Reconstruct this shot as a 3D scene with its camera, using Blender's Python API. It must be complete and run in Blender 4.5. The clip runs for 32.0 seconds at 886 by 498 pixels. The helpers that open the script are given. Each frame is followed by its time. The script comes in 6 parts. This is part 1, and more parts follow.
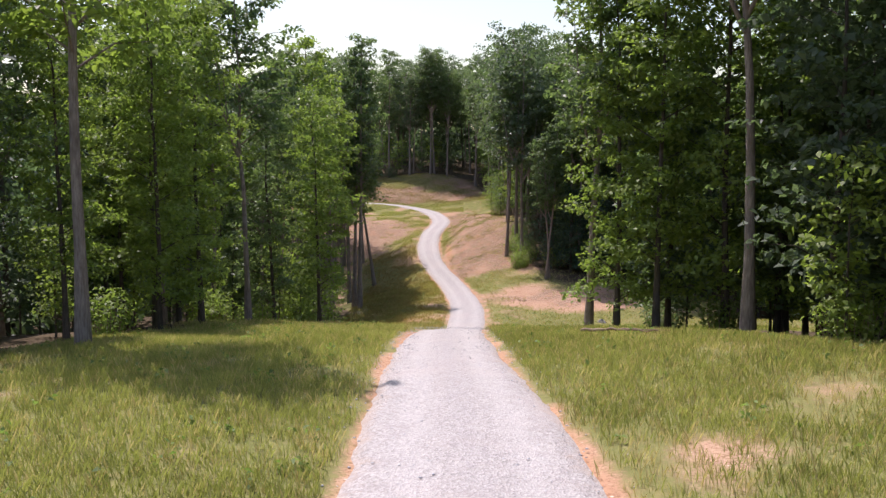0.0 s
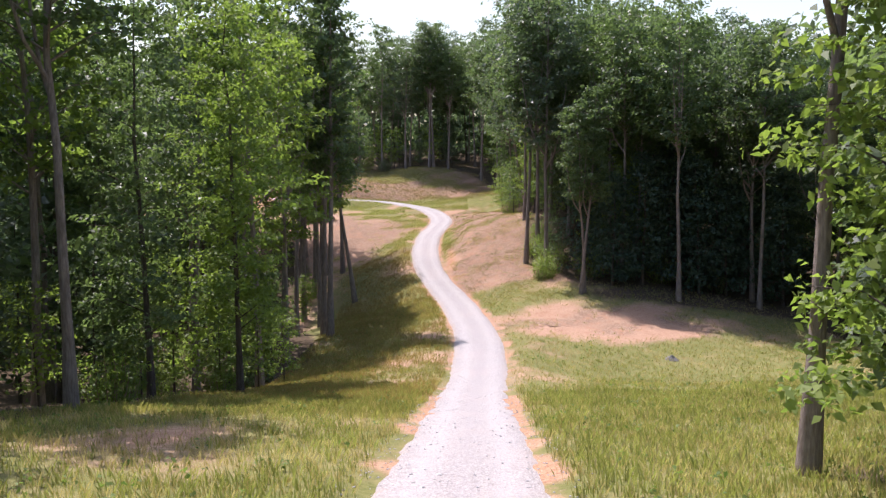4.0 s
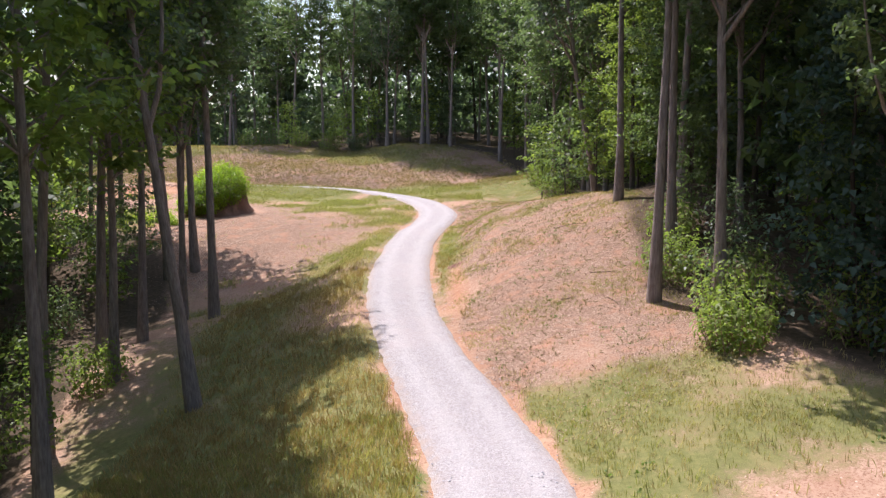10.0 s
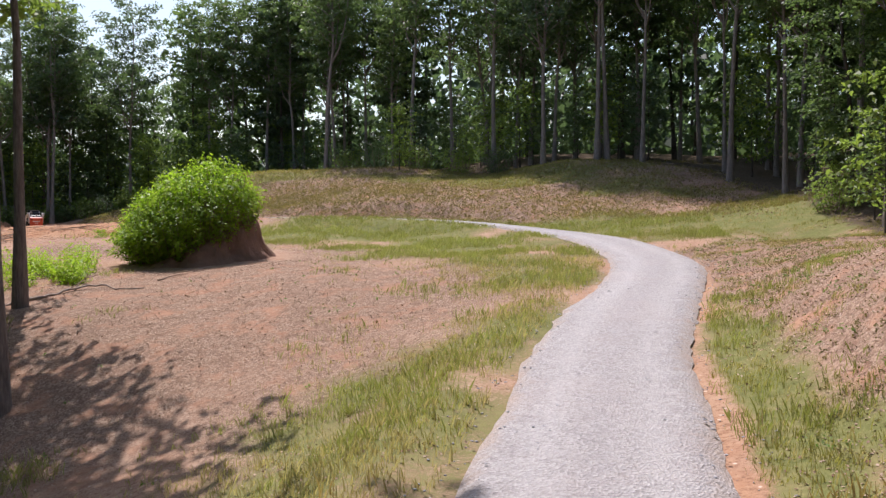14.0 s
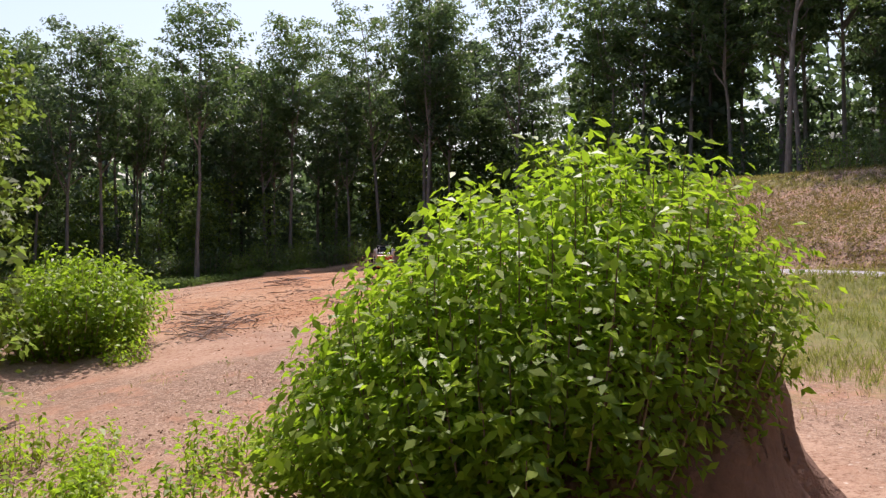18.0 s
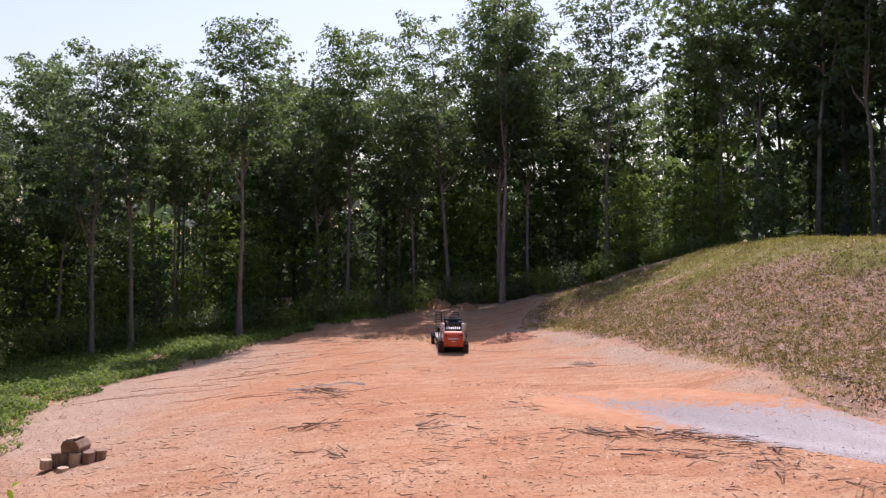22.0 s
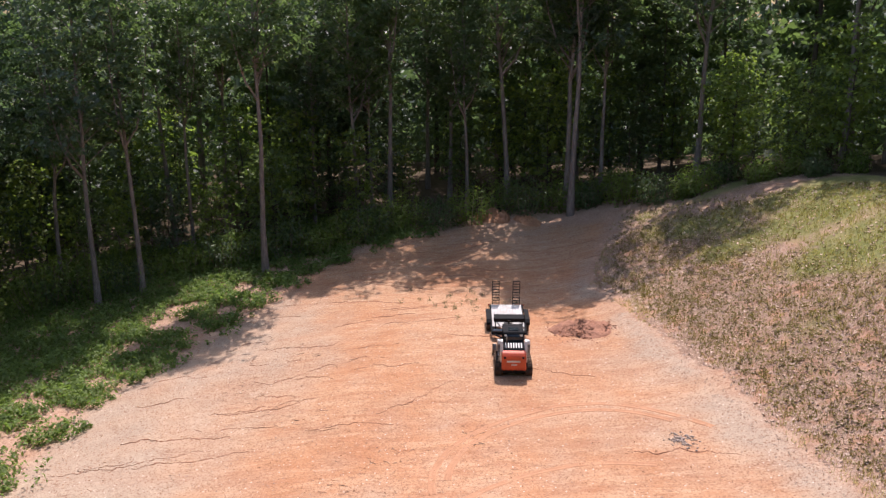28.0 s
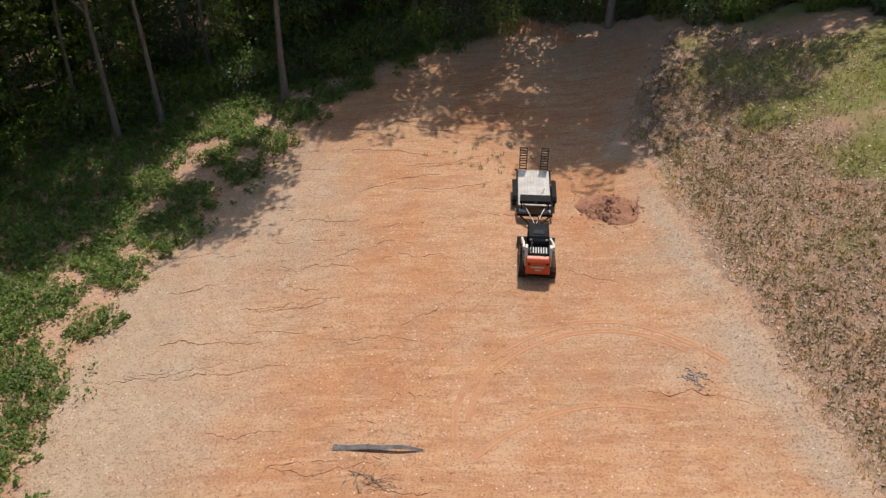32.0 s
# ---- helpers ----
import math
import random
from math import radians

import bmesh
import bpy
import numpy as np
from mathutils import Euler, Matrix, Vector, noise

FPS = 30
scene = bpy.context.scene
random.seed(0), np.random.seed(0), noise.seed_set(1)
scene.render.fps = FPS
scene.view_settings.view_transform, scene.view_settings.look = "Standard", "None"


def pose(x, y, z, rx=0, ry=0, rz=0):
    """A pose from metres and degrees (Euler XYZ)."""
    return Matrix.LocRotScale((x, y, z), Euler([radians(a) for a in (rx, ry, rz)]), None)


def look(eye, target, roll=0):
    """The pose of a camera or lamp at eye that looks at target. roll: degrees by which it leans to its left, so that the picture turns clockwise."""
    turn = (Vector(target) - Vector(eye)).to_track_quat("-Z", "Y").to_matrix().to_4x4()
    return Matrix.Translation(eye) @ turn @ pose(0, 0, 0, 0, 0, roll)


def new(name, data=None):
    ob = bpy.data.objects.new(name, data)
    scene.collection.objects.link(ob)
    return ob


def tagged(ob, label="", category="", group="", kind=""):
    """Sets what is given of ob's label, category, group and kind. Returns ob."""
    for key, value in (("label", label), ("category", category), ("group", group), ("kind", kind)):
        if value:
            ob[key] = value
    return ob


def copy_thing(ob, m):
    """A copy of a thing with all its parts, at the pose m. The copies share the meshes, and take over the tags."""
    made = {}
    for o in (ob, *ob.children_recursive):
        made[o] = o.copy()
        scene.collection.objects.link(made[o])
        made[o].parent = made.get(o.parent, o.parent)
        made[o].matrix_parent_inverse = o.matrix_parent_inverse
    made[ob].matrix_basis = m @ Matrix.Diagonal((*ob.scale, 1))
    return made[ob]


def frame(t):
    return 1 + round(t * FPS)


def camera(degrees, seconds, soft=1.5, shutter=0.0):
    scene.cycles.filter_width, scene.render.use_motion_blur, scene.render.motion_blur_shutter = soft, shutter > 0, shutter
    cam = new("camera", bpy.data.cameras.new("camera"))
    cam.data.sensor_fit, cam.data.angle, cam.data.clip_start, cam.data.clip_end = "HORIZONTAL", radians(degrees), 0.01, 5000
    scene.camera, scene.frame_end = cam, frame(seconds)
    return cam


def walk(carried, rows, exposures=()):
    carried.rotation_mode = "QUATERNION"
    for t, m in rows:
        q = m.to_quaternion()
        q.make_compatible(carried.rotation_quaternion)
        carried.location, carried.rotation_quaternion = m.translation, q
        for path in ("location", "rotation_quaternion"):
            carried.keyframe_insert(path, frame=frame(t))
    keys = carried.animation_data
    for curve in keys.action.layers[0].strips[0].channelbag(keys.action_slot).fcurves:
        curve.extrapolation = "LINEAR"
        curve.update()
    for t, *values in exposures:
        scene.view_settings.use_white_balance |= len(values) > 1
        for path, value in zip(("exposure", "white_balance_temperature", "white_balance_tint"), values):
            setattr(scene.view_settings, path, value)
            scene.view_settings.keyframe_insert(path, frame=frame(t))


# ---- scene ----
cam = camera(55.90, 32.0, soft=1.4)
PATH = [
    (0.0, pose(0.000, -0.000, 3.700, 84.61, 0.10, -0.00)),
    (0.5, pose(0.010, 2.753, 3.498, 84.66, 0.15, 0.00)),
    (1.0, pose(0.032, 5.530, 3.298, 84.75, 0.19, 0.03)),
    (1.5, pose(0.066, 8.368, 3.076, 84.83, 0.23, 0.06)),
    (2.0, pose(0.106, 11.302, 2.818, 84.88, 0.26, 0.06)),
    (2.5, pose(0.094, 14.351, 2.524, 84.92, 0.35, 0.06)),
    (4.5, pose(0.042, 29.305, 1.113, 84.80, 0.36, 0.09)),
    (5.0, pose(-0.011, 33.411, 0.580, 84.79, 0.29, 0.06)),
    (5.5, pose(-0.089, 37.582, 0.023, 84.84, 0.19, 0.01)),
    (6.0, pose(-0.128, 41.861, -0.566, 84.86, 0.13, -0.02)),
    (6.5, pose(-0.158, 46.296, -1.202, 84.87, 0.07, -0.06)),
    (7.0, pose(-0.126, 50.840, -1.808, 84.83, 0.05, -0.06)),
    (7.5, pose(-0.028, 55.455, -2.278, 84.75, 0.08, -0.03)),
    (8.0, pose(0.049, 60.044, -2.673, 84.70, 0.01, 0.02)),
    (8.5, pose(0.103, 64.680, -2.914, 84.63, 0.06, 0.04)),
    (9.0, pose(0.167, 69.430, -2.979, 84.68, 0.23, 0.09)),
    (9.5, pose(0.216, 74.264, -3.204, 85.22, 0.22, 0.09)),
    (10.0, pose(0.202, 79.190, -3.433, 85.98, 0.12, 0.13)),
    (10.5, pose(0.195, 84.017, -3.627, 86.71, -0.01, 0.11)),
    (11.0, pose(0.161, 88.731, -3.922, 87.47, -0.05, 0.05)),
    (11.5, pose(0.145, 93.539, -4.112, 88.10, -0.02, 0.27)),
    (12.0, pose(0.040, 98.376, -4.291, 88.54, -0.04, 1.01)),
    (12.5, pose(-0.180, 103.280, -4.483, 88.97, -0.02, 2.96)),
    (13.0, pose(-0.663, 108.384, -4.657, 89.32, 0.12, 5.71)),
    (13.5, pose(-1.308, 113.537, -4.793, 89.59, 0.19, 8.15)),
    (15.5, pose(-6.173, 129.737, -4.836, 90.51, -0.39, 22.20)),
    (16.0, pose(-7.673, 132.913, -4.521, 90.57, -0.23, 26.52)),
    (16.5, pose(-9.375, 135.953, -4.028, 90.65, -0.08, 30.74)),
    (17.0, pose(-11.155, 138.748, -3.467, 90.65, 0.02, 34.29)),
    (17.5, pose(-12.911, 141.212, -2.957, 90.62, 0.07, 36.95)),
    (18.0, pose(-14.454, 143.213, -2.351, 90.63, 0.11, 38.32)),
    (18.5, pose(-15.577, 144.649, -1.676, 90.54, 0.11, 39.26)),
    (19.0, pose(-16.561, 145.737, -1.068, 90.55, 0.08, 40.02)),
    (19.5, pose(-17.508, 146.723, -0.498, 90.55, 0.06, 40.79)),
    (20.0, pose(-18.333, 147.559, 0.042, 90.52, -0.00, 41.27)),
    (20.5, pose(-19.117, 148.397, 0.471, 90.56, -0.12, 41.74)),
    (21.0, pose(-19.924, 149.244, 0.973, 90.52, -0.16, 42.17)),
    (21.5, pose(-20.720, 150.081, 1.497, 90.47, -0.13, 42.61)),
    (22.0, pose(-21.504, 150.962, 2.044, 90.33, -0.10, 43.06)),
    (22.5, pose(-22.337, 151.950, 2.545, 89.67, -0.02, 43.48)),
    (23.0, pose(-23.304, 152.958, 3.095, 88.70, 0.03, 43.76)),
    (23.5, pose(-24.317, 153.997, 3.745, 87.63, 0.07, 44.09)),
    (24.0, pose(-25.333, 155.028, 4.496, 86.58, 0.10, 44.40)),
    (24.5, pose(-26.255, 156.007, 5.377, 85.48, 0.19, 44.79)),
    (26.5, pose(-28.327, 158.327, 8.673, 81.18, 0.33, 46.17)),
    (27.0, pose(-28.684, 158.610, 9.755, 79.18, 0.33, 46.42)),
    (27.5, pose(-29.079, 158.879, 10.791, 76.86, 0.29, 46.60)),
    (28.0, pose(-29.477, 159.199, 11.794, 74.45, 0.25, 46.86)),
    (28.5, pose(-29.897, 159.617, 12.786, 71.87, 0.21, 47.14)),
    (29.0, pose(-30.286, 160.044, 13.757, 69.33, 0.17, 47.50)),
    (29.5, pose(-30.757, 160.463, 14.759, 66.74, 0.18, 47.74)),
    (30.0, pose(-31.192, 160.935, 15.773, 64.21, 0.14, 48.11)),
    (30.5, pose(-31.675, 161.296, 16.808, 61.57, 0.15, 48.24)),
    (31.0, pose(-32.138, 161.693, 17.844, 58.75, 0.06, 48.51)),
    (31.5, pose(-32.660, 162.011, 18.903, 55.83, 0.01, 48.55)),
    (32.0, pose(-33.175, 162.370, 19.931, 52.86, -0.09, 48.75)),
]
EXPOSURES = [(0, 0.25, 6200, 24), (3, 0.35, 6100, 24), (5, 0.56, 6000, 26), (9, 0.57, 6000, 24), (11.5, 0.28, 5950, 23), (14, 0.08, 6000, 20), (17, 0.1, 6300, 21), (20, 0.0, 6150, 33), (24, 0.1, 6100, 34), (28, 0.3, 6150, 24), (30, 0.1, 6450, 17), (32, -0.2, 6500, 12)]
walk(cam, PATH, EXPOSURES)

# ---- light ----
SUN_AZ, SUN_EL = radians(35), radians(61)  # azimuth to the left of +y
world = bpy.data.worlds.new("sky")
scene.world = world
world.use_nodes = True
wn = world.node_tree
sky = wn.nodes.new("ShaderNodeTexSky")
sky.sky_type, sky.sun_disc = "NISHITA", False
sky.sun_elevation, sky.sun_rotation = SUN_EL, -SUN_AZ
sky.air_density, sky.dust_density, sky.ozone_density = 1.7, 2.0, 1.0
back = wn.nodes["Background"]
wn.links.new(sky.outputs[0], back.inputs[0])
back.inputs[1].default_value = 0.15
sun = new("sun", bpy.data.lights.new("sun", "SUN"))
sun.data.energy, sun.data.angle, sun.data.color = 4.9, radians(0.53), (1.0, 0.95, 0.86)
sun_way = Vector((-math.sin(SUN_AZ) * math.cos(SUN_EL), math.cos(SUN_AZ) * math.cos(SUN_EL), math.sin(SUN_EL)))
sun.matrix_world = look((-60, 160, 120), Vector((-60, 160, 120)) - sun_way)

# ---- materials ----


class Nodes:
    """A short way to write node materials."""

    def __init__(self, name, rough=0.9, metal=0.0, spec=0.5):
        self.mat = bpy.data.materials.new(name)
        self.mat.use_nodes = True
        self.t = self.mat.node_tree
        self.b = self.t.nodes["Principled BSDF"]
        self.b.inputs["Roughness"].default_value = rough
        self.b.inputs["Metallic"].default_value = metal
        self.b.inputs["Specular IOR Level"].default_value = spec
        self.geo = self.t.nodes.new("ShaderNodeNewGeometry")

    def node(self, kind, **values):
        n = self.t.nodes.new(kind)
        for key, value in values.items():
            n.inputs[key.replace("_", " ")].default_value = value
        return n

    def link(self, a, b):
        self.t.links.new(a, b)

    def noise(self, scale, detail=4.0, rough=0.6, where=None):
        n = self.node("ShaderNodeTexNoise", Scale=scale, Detail=detail, Roughness=rough)
        self.link(where or self.geo.outputs["Position"], n.inputs["Vector"])
        return n.outputs["Fac"]

    def ramp(self, fac, lo, hi, a=0.0, b=1.0):
        n = self.node("ShaderNodeMapRange")
        self.link(fac, n.inputs["Value"])
        for key, value in (("From Min", lo), ("From Max", hi), ("To Min", a), ("To Max", b)):
            n.inputs[key].default_value = value
        return n.outputs["Result"]

    def mix(self, fac, a, b, how="MIX"):
        n = self.t.nodes.new("ShaderNodeMix")
        n.data_type, n.blend_type = "RGBA", how
        for sock, value in ((n.inputs[0], fac), (n.inputs[6], a), (n.inputs[7], b)):
            if isinstance(value, (tuple, list)):
                sock.default_value = (*value, 1.0)
            elif isinstance(value, (int, float)):
                sock.default_value = value
            else:
                self.link(value, sock)
        return n.outputs[2]

    def math(self, op, a, b):
        n = self.t.nodes.new("ShaderNodeMath")
        n.operation = op
        for sock, value in zip(n.inputs, (a, b)):
            if isinstance(value, (int, float)):
                sock.default_value = value
            else:
                self.link(value, sock)
        return n.outputs[0]

    def attribute(self, name):
        n = self.t.nodes.new("ShaderNodeAttribute")
        n.attribute_name = name
        return n.outputs["Fac"]

    def colour(self, c):
        if isinstance(c, (tuple, list)):
            self.b.inputs["Base Color"].default_value = (*c, 1.0)
        else:
            self.link(c, self.b.inputs["Base Color"])
        return self

    def bump(self, fac, strength=0.5, distance=0.02):
        n = self.node("ShaderNodeBump", Strength=strength, Distance=distance)
        self.link(fac, n.inputs["Height"])
        self.link(n.outputs[0], self.b.inputs["Normal"])
        return self


def worn(name, c, c2, scale=3.0, fine=40.0, rough=0.8, metal=0.0, bump=0.3, distance=0.01, spec=0.5):
    """A two-tone surface with stains at one scale and grain at another."""
    m = Nodes(name, rough, metal, spec)
    where = m.t.nodes.new("ShaderNodeTexCoord").outputs["Object"]
    big, small = m.noise(scale, 4, 0.65, where), m.noise(fine, 3, 0.6, where)
    tone = m.mix(m.ramp(big, 0.35, 0.65), c, c2)
    tone = m.mix(m.ramp(small, 0.3, 0.7, 0.0, 0.35), tone, tuple(v * 0.6 for v in c))
    m.colour(tone)
    return m.bump(small, bump, distance).mat


def leaf(name, c, c2, glow=0.45, gloss=0.5):
    """Thin leaves that let light through."""
    m = Nodes(name, gloss, 0.0, 0.35)
    where = m.t.nodes.new("ShaderNodeTexCoord").outputs["Object"]
    island = m.geo.outputs["Random Per Island"]
    info = m.t.nodes.new("ShaderNodeObjectInfo").outputs["Random"]
    tone = m.mix(island, c, c2)
    tone = m.mix(m.ramp(m.noise(0.35, 2, 0.5, where), 0.35, 0.65, 0.0, 0.55), tone, tuple(v * 0.62 for v in c))
    tone = m.mix(m.math("MULTIPLY", info, 0.3), tone, (c2[0] * 1.1, c2[1] * 1.05, c2[2]))
    m.colour(tone)
    thin = m.t.nodes.new("ShaderNodeBsdfTranslucent")
    m.link(m.mix(1.0, tone, (1.18, 1.36, 0.72), "MULTIPLY"), thin.inputs["Color"])
    both = m.t.nodes.new("ShaderNodeMixShader")
    both.inputs[0].default_value = glow
    m.link(m.b.outputs[0], both.inputs[1])
    m.link(thin.outputs[0], both.inputs[2])
    m.link(both.outputs[0], m.t.nodes["Material Output"].inputs[0])
    return m.mat


def bark(name, c, c2):
    m = Nodes(name, 0.95, 0.0, 0.2)
    where = m.t.nodes.new("ShaderNodeTexCoord").outputs["Object"]
    stretch = m.t.nodes.new("ShaderNodeMapping")
    stretch.inputs["Scale"].default_value = (9, 9, 1.2)
    m.link(where, stretch.inputs[0])
    ridge, big = m.noise(1.6, 5, 0.7, stretch.outputs[0]), m.noise(0.5, 3, 0.6, where)
    tone = m.mix(m.ramp(ridge, 0.35, 0.65), c, c2)
    tone = m.mix(m.ramp(big, 0.45, 0.7, 0.0, 0.5), tone, tuple(v * 0.55 for v in c))
    m.colour(tone)
    return m.bump(ridge, 0.9, 0.05).mat


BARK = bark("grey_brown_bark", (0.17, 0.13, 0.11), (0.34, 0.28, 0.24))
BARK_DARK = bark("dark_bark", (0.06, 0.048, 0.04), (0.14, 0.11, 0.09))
# light and shade put into leaf colour: bright for sunlit woods, dark for shaded
LEAF_BRIGHT = leaf("sunlit_leaf_tone", (0.15, 0.21, 0.055), (0.275, 0.33, 0.085), 0.57)
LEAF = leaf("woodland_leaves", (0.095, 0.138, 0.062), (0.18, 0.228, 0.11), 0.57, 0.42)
LEAF_DARK = leaf("shaded_leaf_tone", (0.078, 0.112, 0.070), (0.15, 0.19, 0.122), 0.56, 0.42)
LEAF_SHRUB = leaf("shrub_leaves", (0.17, 0.265, 0.025), (0.42, 0.53, 0.04), 0.58, 0.42)
NEEDLE = leaf("hemlock_needles", (0.05, 0.085, 0.06), (0.10, 0.15, 0.10), 0.35, 0.6)
RUST = leaf("russet_grass", (0.27, 0.165, 0.075), (0.44, 0.30, 0.15), 0.5, 0.8)
HILL_PLANT = leaf("hillside_plants", (0.135, 0.112, 0.047), (0.27, 0.205, 0.09), 0.48, 0.7)
HILL = leaf("hillside_grass", (0.21, 0.155, 0.062), (0.40, 0.285, 0.13), 0.5, 0.8)
GRASS = leaf("meadow_grass", (0.215, 0.225, 0.07), (0.40, 0.37, 0.15), 0.55, 0.7)
OLIVE = leaf("ripening_grass", (0.25, 0.22, 0.075), (0.43, 0.36, 0.15), 0.55, 0.8)
STRAW = leaf("dry_grass", (0.42, 0.31, 0.17), (0.58, 0.45, 0.27), 0.5, 0.8)
WEED = leaf("weeds", (0.125, 0.185, 0.055), (0.26, 0.33, 0.10), 0.52, 0.6)
WEED_DARK = leaf("hill_plants", (0.085, 0.10, 0.042), (0.18, 0.18, 0.08), 0.45, 0.7)
STICK = worn("dead_wood", (0.22, 0.135, 0.092), (0.38, 0.265, 0.19), 2.0, 30.0, 0.95)
LITTER = leaf("dead_leaves", (0.40, 0.25, 0.17), (0.68, 0.51, 0.39), 0.05, 0.9)
ROTTED = leaf("rotting_leaves", (0.17, 0.085, 0.055), (0.36, 0.20, 0.13), 0.05, 0.9)
STONE = worn("crushed_stone", (0.40, 0.385, 0.40), (0.55, 0.53, 0.54), 2.0, 30.0, 0.9)
CLAY = worn("orange_clay", (0.50, 0.25, 0.125), (0.36, 0.16, 0.08), 1.2, 9.0, 1.0, 0, 0.7, 0.05)


def ground_material():
    m = Nodes("ground", 1.0, 0.0, 0.1)
    n1, n2, n3, n4 = m.noise(0.16, 5), m.noise(0.9, 6, 0.7), m.noise(5.0, 5, 0.7), m.noise(22.0, 3, 0.7)
    fine = m.mix(0.5, n3, n4)
    # bare clay: orange on the pad, paler and pinker elsewhere, with furrows along the slope
    turn = m.t.nodes.new("ShaderNodeMapping")
    turn.vector_type = "TEXTURE"
    turn.inputs["Rotation"].default_value = (0, 0, radians(47))
    turn.inputs["Scale"].default_value = (3.2, 0.5, 1.0)
    m.link(m.geo.outputs["Position"], turn.inputs[0])
    furrow = m.noise(1.0, 6, 0.72, turn.outputs[0])
    clay = m.mix(m.ramp(n1, 0.38, 0.62), (0.435, 0.215, 0.107), (0.485, 0.30, 0.177))
    clay = m.mix(m.ramp(n2, 0.4, 0.72, 0.0, 0.6), clay, (0.41, 0.172, 0.078))
    clay = m.mix(m.ramp(n3, 0.52, 0.72, 0.0, 0.5), clay, (0.40, 0.21, 0.12))
    clay = m.mix(m.ramp(n4, 0.55, 0.72, 0.0, 0.3), clay, (0.57, 0.43, 0.31))
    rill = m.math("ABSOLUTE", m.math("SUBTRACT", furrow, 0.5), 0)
    # cracks are thin dark lines, the shade inside them painted in
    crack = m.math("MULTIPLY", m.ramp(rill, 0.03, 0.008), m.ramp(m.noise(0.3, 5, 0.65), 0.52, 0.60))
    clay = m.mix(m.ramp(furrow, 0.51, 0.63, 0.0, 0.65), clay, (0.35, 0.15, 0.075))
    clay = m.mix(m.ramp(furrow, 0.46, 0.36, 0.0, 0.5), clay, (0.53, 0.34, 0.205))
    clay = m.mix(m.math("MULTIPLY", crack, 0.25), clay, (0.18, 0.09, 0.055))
    # long dark specks: shade of small holes put into the colour, paler streaks between
    speck_map = m.t.nodes.new("ShaderNodeMapping")
    speck_map.vector_type = "TEXTURE"
    speck_map.inputs["Rotation"].default_value = (0, 0, radians(47))
    speck_map.inputs["Scale"].default_value = (0.5, 0.11, 1.0)
    m.link(m.geo.outputs["Position"], speck_map.inputs[0])
    speck_noise = m.noise(1.0, 5, 0.7, speck_map.outputs[0])
    clay = m.mix(m.attribute("dust"), clay, m.mix(m.ramp(m.mix(0.5, n2, n4), 0.36, 0.64), (0.45, 0.355, 0.26), (0.33, 0.26, 0.19)))
    plain = m.mix(m.ramp(n2, 0.35, 0.65), (0.46, 0.305, 0.21), (0.385, 0.23, 0.15))
    plain = m.mix(m.ramp(n3, 0.5, 0.7), plain, (0.36, 0.21, 0.14))
    clay = m.mix(m.attribute("pad"), plain, clay)
    clay = m.mix(m.math("MULTIPLY", m.ramp(speck_noise, 0.56, 0.66, 0.0, 0.8), m.ramp(m.noise(0.5, 4, 0.6), 0.38, 0.58)), clay, (0.21, 0.11, 0.068))
    clay = m.mix(m.ramp(speck_noise, 0.42, 0.32, 0.0, 0.45), clay, (0.56, 0.375, 0.245))
    grit = m.noise(11.0, 4, 0.75)
    clay = m.mix(m.ramp(grit, 0.53, 0.61, 0.0, 0.75), clay, (0.23, 0.115, 0.066))
    clay = m.mix(m.ramp(grit, 0.44, 0.36, 0.0, 0.32), clay, (0.56, 0.385, 0.255))
    speck = m.node("ShaderNodeTexVoronoi", Scale=9.0)
    m.link(m.geo.outputs["Position"], speck.inputs["Vector"])
    cut = m.t.nodes.new("ShaderNodeSeparateColor")
    m.link(speck.outputs["Color"], cut.inputs[0])
    near = m.ramp(speck.outputs["Distance"], 0.32, 0.18)
    clay = m.mix(m.math("MULTIPLY", near, m.ramp(cut.outputs[0], 0.80, 0.84)), clay, (0.25, 0.135, 0.085))
    clay = m.mix(m.math("MULTIPLY", near, m.ramp(cut.outputs[1], 0.92, 0.95)), clay, (0.66, 0.53, 0.42))
    # leaf litter over clay
    scrap, shred = m.noise(13.0, 6, 0.8), m.noise(31.0, 4, 0.8)
    litter = m.mix(m.ramp(scrap, 0.43, 0.56), (0.15, 0.085, 0.055), (0.40, 0.27, 0.185))
    litter = m.mix(m.ramp(shred, 0.55, 0.61, 0.0, 0.9), litter, (0.58, 0.46, 0.35))
    litter = m.mix(m.ramp(m.noise(3.2, 5, 0.75), 0.46, 0.62, 0.0, 0.8), litter, m.mix(m.ramp(shred, 0.4, 0.6), (0.13, 0.075, 0.05), (0.30, 0.185, 0.125)))
    litter = m.mix(m.ramp(n2, 0.50, 0.66, 0.0, 0.8), litter, m.mix(m.ramp(n3, 0.4, 0.65), (0.48, 0.26, 0.16), (0.33, 0.17, 0.105)))
    # grass and straw
    green = m.mix(m.ramp(n3, 0.35, 0.65), (0.12, 0.132, 0.04), (0.21, 0.20, 0.07))
    green = m.mix(m.ramp(n2, 0.50, 0.74, 0.0, 0.8), green, (0.32, 0.25, 0.12))
    green = m.mix(m.ramp(n4, 0.5, 0.7, 0, 0.5), green, (0.30, 0.26, 0.12))
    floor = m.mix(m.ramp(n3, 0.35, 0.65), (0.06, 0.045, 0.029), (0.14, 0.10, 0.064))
    edge = m.math("ADD", m.math("MULTIPLY", n2, 0.5), m.math("ADD", m.math("MULTIPLY", n3, 0.4), m.math("MULTIPLY", n4, 0.4)))
